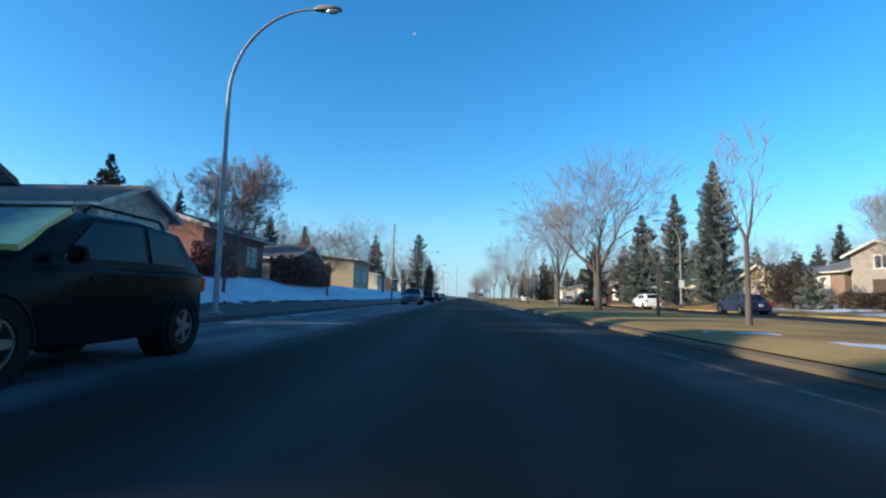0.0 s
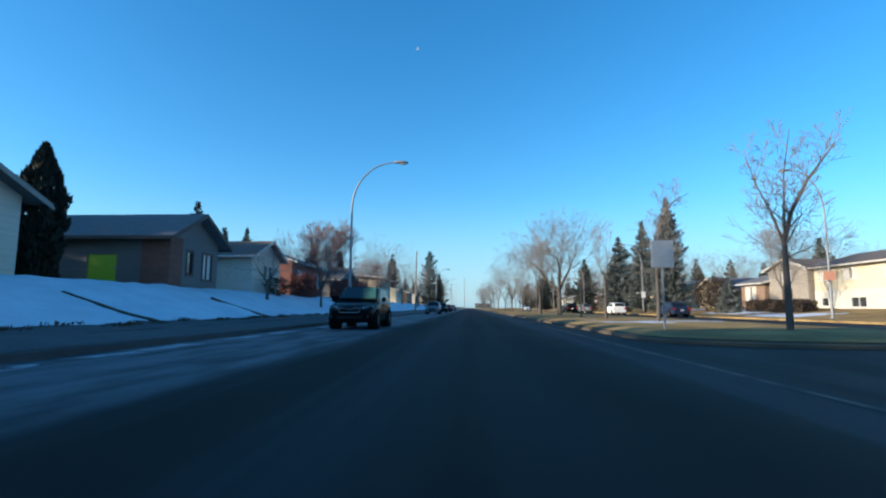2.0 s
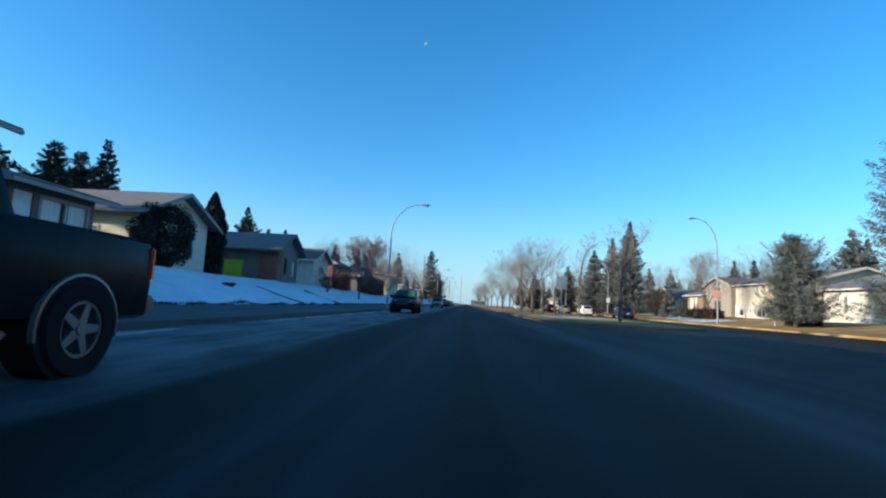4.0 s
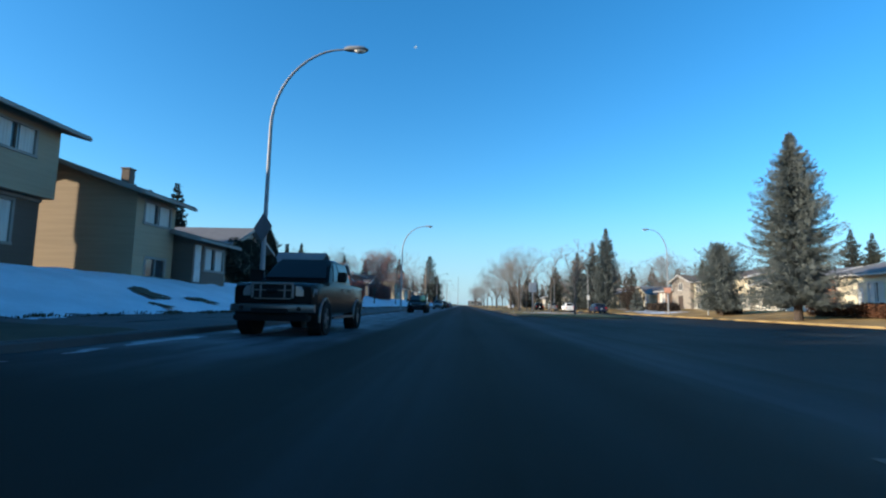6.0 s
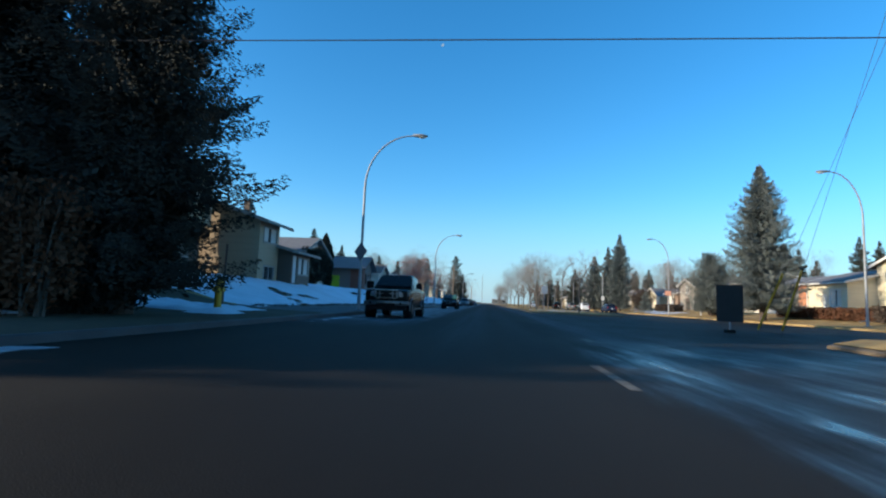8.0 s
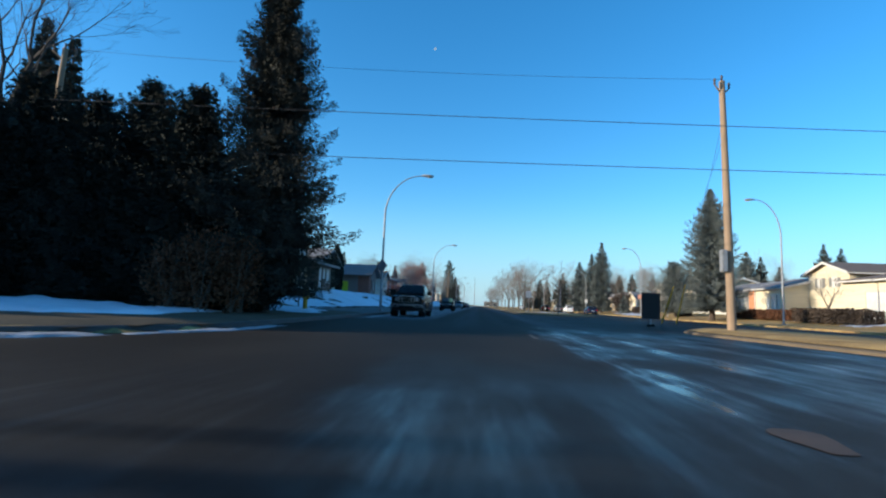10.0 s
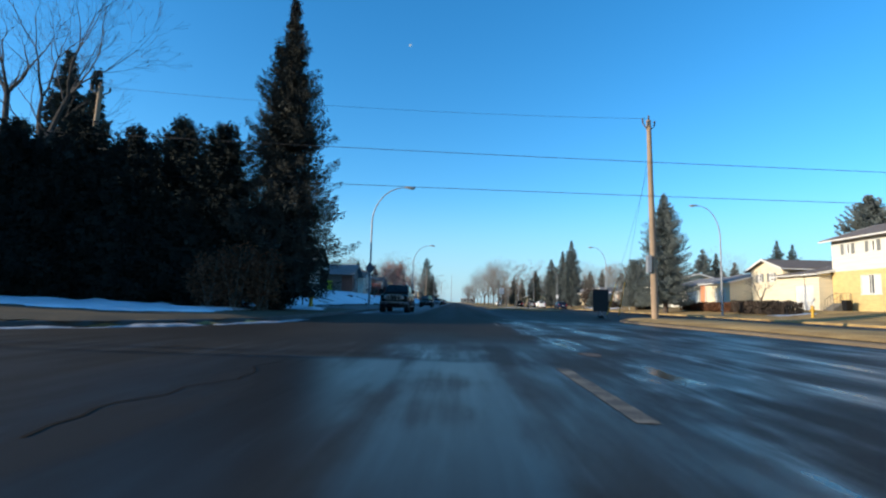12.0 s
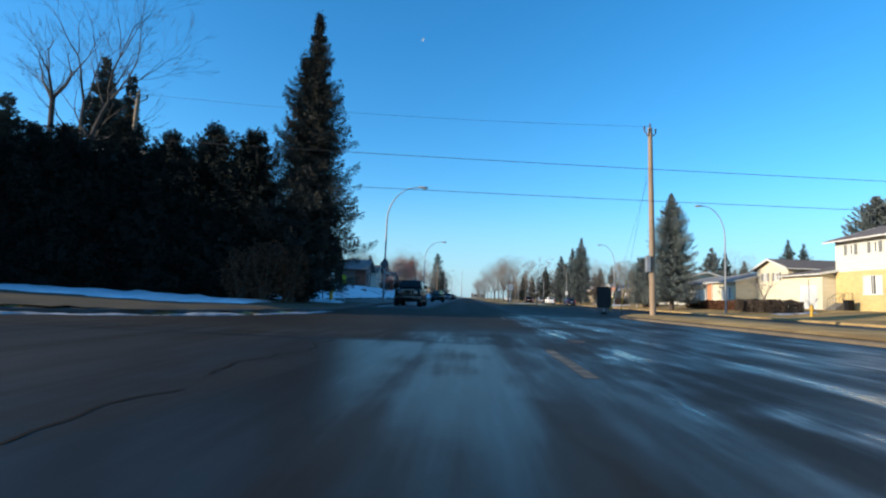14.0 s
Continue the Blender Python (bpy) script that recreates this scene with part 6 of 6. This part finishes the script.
def car(label, at, turn, paint, kind="suv", windscreen=None, detail=True, category="car", name="car"):
    L, W, H, belt, hood, clear, wr, base = {"suv": (4.15, 1.70, 1.58, 1.02, 0.98, 0.24, 0.345, 2.6), "sedan": (4.6, 1.78, 1.44, 0.93, 0.88, 0.20, 0.32, 2.70),
                                            "hatch": (4.1, 1.74, 1.50, 0.95, 0.92, 0.20, 0.31, 2.55)}[kind]
    t = thing(name, label, category, at, turn)
    f, w = -L / 2, W / 2
    fw = f + 0.90                                   # front axle
    rw = fw + base
    cowl, back = f + 1.18, L / 2
    lo = [(0.80, clear), (0.95, clear + 0.04), (1.0, clear + 0.28)]
    sec = []
    for y, k, zs, top in ((f, 0.74, 0.62, 0.66), (f + 0.10, 0.86, 0.68, 0.74), (f + 0.32, 0.95, 0.74, hood - 0.13), (f + 0.75, 0.99, 0.80, hood - 0.04), (cowl, 1.0, belt - 0.10, hood + 0.04),
                          (0, 1.0, belt - 0.08, belt), (back - 0.8, 0.995, belt - 0.06, belt + 0.02), (back - 0.15, 0.95, belt - 0.05, belt + 0.0), (back, 0.86, belt - 0.12, belt - 0.06)):
        tuck = 0.10 if y < f + 0.05 or y > back - 0.05 else 0.0
        sec.append(ring_at(y, w * k, [(0.80, clear + tuck), (0.96, clear + 0.05 + tuck), (1.0, min(zs, clear + 0.30)), (0.99, zs), (0.93, top - 0.03), (0.55, top)]))
    s = Shape()
    s.loft(sec)
    part("body", s, paint, t, smooth=True)
    # cabin
    tail = {"suv": 0.42, "hatch": 0.40, "sedan": 0.95}[kind]
    r0, r1 = cowl + 0.85, back - tail - (0.25 if kind == "sedan" else 0.12)
    end = back - (0.55 if kind == "sedan" else 0.05)
    rows = ((cowl + 0.02, 0.90, 0.88, belt + 0.0, belt + 0.03), (cowl + 0.42, 0.91, 0.84, belt, (H + belt) / 2 + 0.03), (r0, 0.92, 0.79, belt, H - 0.05), ((r0 + r1) / 2, 0.93, 0.79, belt, H), (r1, 0.92, 0.79, belt, H - 0.05), (end, 0.89, 0.83, belt, belt + 0.06))
    s = Shape()
    s.loft([ring_at(y, w, [(b, z0 - 0.06), (b, z0), (tp, z1 - 0.05), (tp * 0.82, z1)]) for y, b, tp, z0, z1 in rows])
    part("cabin", s, paint, t, smooth=True)

    def edge(y, side, up):
        """A point on the cabin's flank at y, up of the way from belt to roof."""
        for p, q in zip(rows, rows[1:]):
            if p[0] <= y <= q[0]:
                u = (y - p[0]) / (q[0] - p[0])
                b, tp, z0, z1 = [p[k] + (q[k] - p[k]) * u for k in (1, 2, 3, 4)]
                return Vector((side * w * (b + (tp - b) * up), y, z0 + (z1 - 0.05 - z0) * up))
    # glass
    y0, y1 = rows[0][0] + 0.05, rows[2][0] - 0.06
    half0, half1 = 0.82 * w, 0.65 * w
    za, zb = belt + 0.07, H - 0.07
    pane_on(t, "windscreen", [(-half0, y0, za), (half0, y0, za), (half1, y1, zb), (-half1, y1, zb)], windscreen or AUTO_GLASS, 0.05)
    pane_on(t, "rear_window", [(-0.70 * w, end - 0.06, belt + 0.10), (0.70 * w, end - 0.06, belt + 0.10), (0.58 * w, r1 + 0.10, H - 0.10), (-0.58 * w, r1 + 0.10, H - 0.10)], AUTO_GLASS, 0.05)
    for side in (-1, 1):
        m = (r0 + r1) / 2 + 0.05
        for a, b, c, d in ((cowl + 0.42, m - 0.05, r0 + 0.05, m - 0.05), (m + 0.05, r1 + 0.05, m + 0.05, r1 - 0.12)):
            pane_on(t, "side_window", [edge(a, side, 0.12), edge(b, side, 0.12), edge(d, side, 0.90), edge(c, side, 0.90)], AUTO_GLASS, 0.014)
        s = Shape()
        s.rounded(side * (w + 0.01), side * (w + 0.17), cowl + 0.35, cowl + 0.47, belt - 0.02, belt + 0.14, 0.03)
        part("wing_mirror", s, paint if detail else BLACK_PLASTIC, t)
        for y in (fw, rw):
            arch(t, side * w * 0.985, y, wr, side, BLACK_PLASTIC)
            wheel(t, side * (w - 0.07), y, wr, side)
        # headlight and tail light
        s = Shape()
        zl = hood - 0.25
        s.loft([[(side * (w * a), f + d, zl + z) for a, d, z in q] for q in (((0.50, 0.035, -0.01), (0.82, 0.13, 0.0), (0.93, 0.38, 0.06), (0.93, 0.42, 0.10), (0.80, 0.20, 0.11), (0.52, 0.10, 0.07)), ((0.50, 0.12, -0.01), (0.82, 0.22, 0.0), (0.88, 0.45, 0.06), (0.88, 0.48, 0.10), (0.80, 0.30, 0.11), (0.52, 0.2, 0.07)))])
        part("headlight", s, HEADLIGHT, t)
        s = Shape()
        s.rounded(side * w * 0.66, side * w * 0.93, back - 0.10, back + 0.005, belt - 0.25, belt - 0.05, 0.02)
        part("tail_light", s, TAILLIGHT, t)
        s = Shape()
        s.rounded(side * w * 0.985, side * (w + 0.012), -0.18, -0.02, belt - 0.16, belt - 0.12, 0.004)
        part("door_handle", s, BLACK_PLASTIC, t)
        if kind == "suv":
            s = Shape()
            s.tube([(side * w * 0.62, r0 + 0.1, H - 0.04), (side * w * 0.62, r0 + 0.2, H + 0.05), (side * w * 0.62, r1 - 0.2, H + 0.05), (side * w * 0.62, r1 - 0.1, H - 0.03)], [0.018] * 4, 6)
            part("roof_rail", s, BLACK_PLASTIC, t)
        s = Shape()
        s.tube([(side * w * 0.72, f + 0.07, clear + 0.22), (side * w * 0.72, f + 0.02, clear + 0.22)], [0.06, 0.055], 10)
        part("fog_light", s, HEADLIGHT, t)
    # front: grille with a bright surround, lower intake, plate left blank
    zl = hood - 0.30
    s = Shape()
    s.rounded(-w * 0.44, w * 0.44, f - 0.012, f + 0.05, zl - 0.08, zl + 0.10, 0.03)
    g = part("grille", s, BLACK_PLASTIC, t)
    s = Shape()
    pts = [(-w * 0.45, f - 0.01, zl + 0.11), (-w * 0.41, f - 0.014, zl - 0.08), (w * 0.41, f - 0.014, zl - 0.08), (w * 0.45, f - 0.01, zl + 0.11)]
    s.tube(pts, [0.014] * 4, 6)
    s.tube([(-w * 0.43, f - 0.014, zl + 0.07), (-w * 0.12, f - 0.02, zl + 0.06), (0, f - 0.02, zl + 0.02), (w * 0.12, f - 0.02, zl + 0.06), (w * 0.43, f - 0.014, zl + 0.07)], [0.013] * 5, 6)
    part("grille_trim", s, BRIGHT, g)
    s = Shape()
    s.rounded(-w * 0.55, w * 0.55, f - 0.008, f + 0.06, clear + 0.12, clear + 0.27, 0.02)
    part("air_intake", s, BLACK_PLASTIC, t)
    s = Shape()
    s.rounded(-0.16, 0.16, back - 0.01, back + 0.012, belt - 0.36, belt - 0.22, 0.005)
    part("plate", s, SIGN_WHITE, t)
    return t


def pickup(label, at, turn, paint, lower):
    L, W, H, belt, hood, clear, wr = 5.45, 1.92, 1.92, 1.28, 1.22, 0.36, 0.40
    f, w, back = -L / 2, W / 2, L / 2
    fw, rw = f + 0.88, f + 0.88 + 3.58
    t = thing("pickup_truck", label, "pickup truck", at, turn)
    s = Shape()
    sec = []
    cowl = f + 1.42
    for y, k, top in ((f + 0.02, 0.90, hood - 0.10), (f + 0.12, 0.95, hood - 0.04), (f + 0.6, 0.98, hood), (cowl, 0.985, hood + 0.03), (cowl + 0.2, 0.985, belt), (0.9, 0.985, belt), (1.02, 0.985, belt), (back - 0.1, 0.975, belt - 0.02), (back, 0.95, belt - 0.02)):
        sec.append(ring_at(y, w * k, [(0.88, clear + 0.10), (0.97, clear + 0.14), (1.0, 0.80), (0.99, top - 0.12), (0.95, top - 0.02), (0.6, top)]))
    s.loft(sec)
    part("body", s, paint, t, smooth=True)
    # cab of two rows
    rows = ((cowl + 0.02, 0.90, 0.88, belt - 0.02, belt + 0.02), (cowl + 0.4, 0.91, 0.80, belt, (H + belt) / 2 + 0.02), (cowl + 0.75, 0.92, 0.74, belt, H - 0.05), (0.1, 0.92, 0.74, belt, H), (0.95, 0.92, 0.75, belt, H - 0.04), (1.12, 0.90, 0.86, belt, belt + 0.05))
    s = Shape()
    s.loft([ring_at(y, w, [(b, z0 - 0.08), (b, z0), (tp, z1 - 0.05), (tp * 0.84, z1)]) for y, b, tp, z0, z1 in rows])
    part("cab", s, paint, t, smooth=True)
    pane_on(t, "windscreen", [(-0.80 * w, cowl + 0.08, belt + 0.06), (0.80 * w, cowl + 0.08, belt + 0.06), (0.62 * w, cowl + 0.70, H - 0.08), (-0.62 * w, cowl + 0.70, H - 0.08)], AUTO_GLASS, 0.05)
    pane_on(t, "rear_window", [(-0.7 * w, 1.1, belt + 0.1), (0.7 * w, 1.1, belt + 0.1), (0.62 * w, 0.98, H - 0.1), (-0.62 * w, 0.98, H - 0.1)], AUTO_GLASS, 0.06)
    # open bed
    s = Shape()
    s.box(-w * 0.80, w * 0.80, 1.18, back - 0.08, belt - 0.012, belt + 0.012)
    part("bed_cover", s, BLACK_PLASTIC, t, "black cover over the bed")
    for side in (-1, 1):
        for a, b, c, d in ((cowl + 0.42, -0.28, cowl + 0.78, -0.28), (-0.18, 0.92, -0.18, 0.86)):
            def pt(y, up):
                for p, q in zip(rows, rows[1:]):
                    if p[0] <= y <= q[0]:
                        u = (y - p[0]) / (q[0] - p[0])
                        bb, tp, z0, z1 = [p[k] + (q[k] - p[k]) * u for k in (1, 2, 3, 4)]
                        return Vector((side * w * (bb + (tp - bb) * up), y, z0 + (z1 - 0.05 - z0) * up))
            pane_on(t, "side_window", [pt(a, 0.10), pt(b, 0.10), pt(d, 0.90), pt(c, 0.90)], AUTO_GLASS, 0.014)
        for y in (fw, rw):
            arch(t, side * w * 0.985, y, wr, side, CHROME)
            wheel(t, side * (w - 0.07), y, wr, side)
        s = Shape()
        s.rounded(side * (w + 0.02), side * (w + 0.26), cowl + 0.30, cowl + 0.42, belt + 0.0, belt + 0.26, 0.03)
        part("wing_mirror", s, BLACK_PLASTIC, t)
        s = Shape()
        s.loft([[(side * w * a, f + d, z) for a, d, z in q] for q in (((0.53, -0.012, 0.90), (0.92, 0.06, 0.88), (0.95, 0.10, 1.06), (0.53, -0.012, 1.12)), ((0.53, 0.09, 0.90), (0.95, 0.22, 0.88), (0.962, 0.26, 1.06), (0.53, 0.09, 1.12)))])
        part("headlight", s, HEADLIGHT, t)
        s = Shape()
        s.rounded(side * w * 0.86, side * w * 0.985, back - 0.06, back + 0.01, 0.85, 1.2, 0.02)
        part("tail_light", s, TAILLIGHT, t)
        s = Shape()
        s.rounded(side * w * 0.80, side * w * 1.02, fw + 0.75, rw - 0.7, 0.36, 0.42, 0.02)
        part("running_board", s, CHROME, t)
        for y in (cowl + 1.0, 0.5):
            s = Shape()
            s.rounded(side * w * 0.985, side * (w + 0.015), y, y + 0.2, belt - 0.2, belt - 0.15, 0.006)
            part("door_handle", s, CHROME, t)
        s = Shape()
        s.tube([(side * w * 0.66, f - 0.15, 0.62), (side * w * 0.66, f - 0.135, 0.62)], [0.05, 0.05], 12)
        part("fog_light", s, AUTO_GLASS, t)
    s = Shape()
    s.rounded(-w * 0.50, w * 0.50, f - 0.02, f + 0.06, 0.82, 1.17, 0.03)
    g = part("grille", s, BLACK_PLASTIC, t)
    for x0, x1, z0, z1 in ((-0.50, 0.50, 1.14, 1.18), (-0.44, 0.44, 0.82, 0.845), (-0.50, -0.44, 0.845, 1.14), (0.44, 0.50, 0.845, 1.14), (-0.30, -0.26, 0.845, 1.14), (0.26, 0.30, 0.845, 1.14), (-0.44, 0.44, 1.005, 1.03)):
        s = Shape()
        s.rounded(w * x0, w * x1, f - 0.05, f - 0.018, z0, z1, 0.012)
        part("grille_bar", s, BRIGHT, g)
    s = Shape()
    s.tube([(-0.11, f - 0.052, 1.0), (0.11, f - 0.052, 1.0)], [0.045, 0.045], 10)
    part("badge", s, BLACK_PLASTIC, g)
    s = Shape()
    s.loft([[(w * u, f + a + 0.16 * abs(u) ** 3, z) for a, z in ((-0.14, 0.54), (-0.17, 0.61), (-0.15, 0.70), (-0.05, 0.72), (-0.02, 0.54))] for u in (-0.97, -0.7, -0.35, 0, 0.35, 0.7, 0.97)])
    bmp = part("front_bumper", s, CHROME, t, smooth=True)
    s = Shape()
    s.rounded(-w * 0.42, w * 0.42, f - 0.205, f - 0.15, 0.52, 0.62, 0.01)
    part("air_intake", s, BLACK_PLASTIC, bmp)
    s = Shape()
    s.rounded(-w * 0.86, w * 0.86, f - 0.10, f + 0.2, 0.34, 0.50, 0.03)
    part("valance", s, BLACK_PLASTIC, t)
    s = Shape()
    s.rounded(-w * 0.93, w * 0.93, back - 0.02, back + 0.16, 0.52, 0.70, 0.03)
    part("rear_bumper", s, CHROME, t)
    return t



CAR_BLACK = car_paint("near_black_paint", (0.005, 0.006, 0.007))
CAR_TRUCK = car_paint("dark_blue_green_paint", (0.007, 0.009, 0.010))
CAR_WHITE = car_paint("white_paint", (0.72, 0.72, 0.70), 0.0)
CAR_GREY = car_paint("grey_paint", (0.16, 0.17, 0.18))
CAR_NAVY = car_paint("dark_blue_paint", (0.02, 0.03, 0.06))
CAR_RED = car_paint("dull_red_paint", (0.12, 0.03, 0.03))
car("near-black compact suv with a half-yellow windscreen at the kerb", (-4.34, 4.85, 0), 0, CAR_BLACK, "suv", HALF_YELLOW_GLASS)
pickup("dark pickup truck with a chrome grille at the kerb", (-4.50, -27.7, 0), 0, CAR_TRUCK, None)
car("grey hatchback parked at the snowy kerb", (-4.6, 47.5, 0), 0, CAR_GREY, "hatch")
car("dark suv parked at the snowy kerb", (-4.6, 66.0, 0), 0, CAR_BLACK, "suv")
car("dull red sedan parked at the kerb", (-4.6, 84.0, 0), 0, CAR_RED, "sedan")
car("grey sedan parked at the kerb", (-4.6, 112.0, 0), 0, CAR_GREY, "sedan")
car("white sedan parked on the service road", (18.9, 53.5, 0), 180, CAR_WHITE, "hatch")
car("dark blue sedan parked on the service road", (20.3, 38.0, 0), 180, CAR_NAVY, "sedan")
car("dark suv parked on the service road", (15.4, 66.0, 0), 180, CAR_BLACK, "suv")
car("grey suv parked on the service road", (20.3, 78.0, 0), 180, CAR_GREY, "suv")
car("grey sedan parked on the service road", (20.3, 100.0, 0), 180, CAR_GREY, "sedan")
car("white suv on the service road far off", (15.0, 124.0, 0), 0, CAR_WHITE, "suv")

# ---- far trees ----
rng = np.random.default_rng(5)
near = [spruce(on(40 + 6 * k, 130 + 4 * k), 11 + k, 2.8, 300 + k, NEEDLE, "dark spruce among the far street trees", 0.05, 0.7, 14, twig=0.7) for k in range(3)]
bare = [bare_tree(on(26 + 3 * k, 215 + 6 * k), 10 + k, 320 + k, "leafless tree among the far street trees", 5, 0.5, 0.04, 0.25, 0.03, 3) for k in range(3)]
for k in range(96):
    y = rng.uniform(100, 330)
    side = rng.random()
    x = rng.uniform(-60, -20) if side < 0.22 else rng.uniform(24, 120)
    src = near[k % 3]
    copy_thing(src, pose(x, y, ground_height(x, y), 0, 0, rng.uniform(0, 360)))
for k in range(150):
    y = rng.uniform(85, 330)
    side = rng.random()
    x = rng.uniform(-50, -12) if side < 0.25 else (rng.uniform(6.5, 10) if side < 0.30 else rng.uniform(23, 110))
    src = bare[k % 3]
    copy_thing(src, pose(x, y, on(x, y)[2], 0, 0, rng.uniform(0, 360)))

# ---- far end of the street ----
house("long pale low building at the end of the street", 4.0, 16.0, 392.0, 404.0, 0.1, 4.2, "x", 0.5, GREY_WALL, SHINGLE_GREY, TRIM, 0.4,
      {"s": [(2, 5, 1.2, 3.6, WIN), (8, 11, 1.2, 3.6, WIN), ]}, name="low_building")

# ---- the moon ----
MOON_GLOW = bpy.data.materials.new("moon")
MOON_GLOW.use_nodes = True
mb = MOON_GLOW.node_tree.nodes["Principled BSDF"]
mb.inputs["Base Color"].default_value = (0.3, 0.3, 0.3, 1)
mb.inputs["Emission Color"].default_value, mb.inputs["Emission Strength"].default_value = (0.45, 0.72, 1.0, 1), 0.22
way = Vector((-0.1096, 1, 0.538)).normalized()
s = Shape()
pts = [(math.cos(a) * (1.0 if math.cos(a) > 0 else 0.45), math.sin(a)) for a in [6.28319 * k / 28 for k in range(28)]]
right, upw = way.cross(Vector((0, 0, 1))).normalized(), way.cross(Vector((0, 0, 1))).normalized().cross(way)
c = way * 3000
s.add([c + (right * u * math.cos(0.5) - upw * u * math.sin(0.5) + right * v * math.sin(0.5) + upw * v * math.cos(0.5)) * 9 for u, v in pts], [tuple(range(28))])
tagged(new("moon", s.mesh("moon", MOON_GLOW)), "pale half moon in the clear daytime sky", "moon", kind="structure")
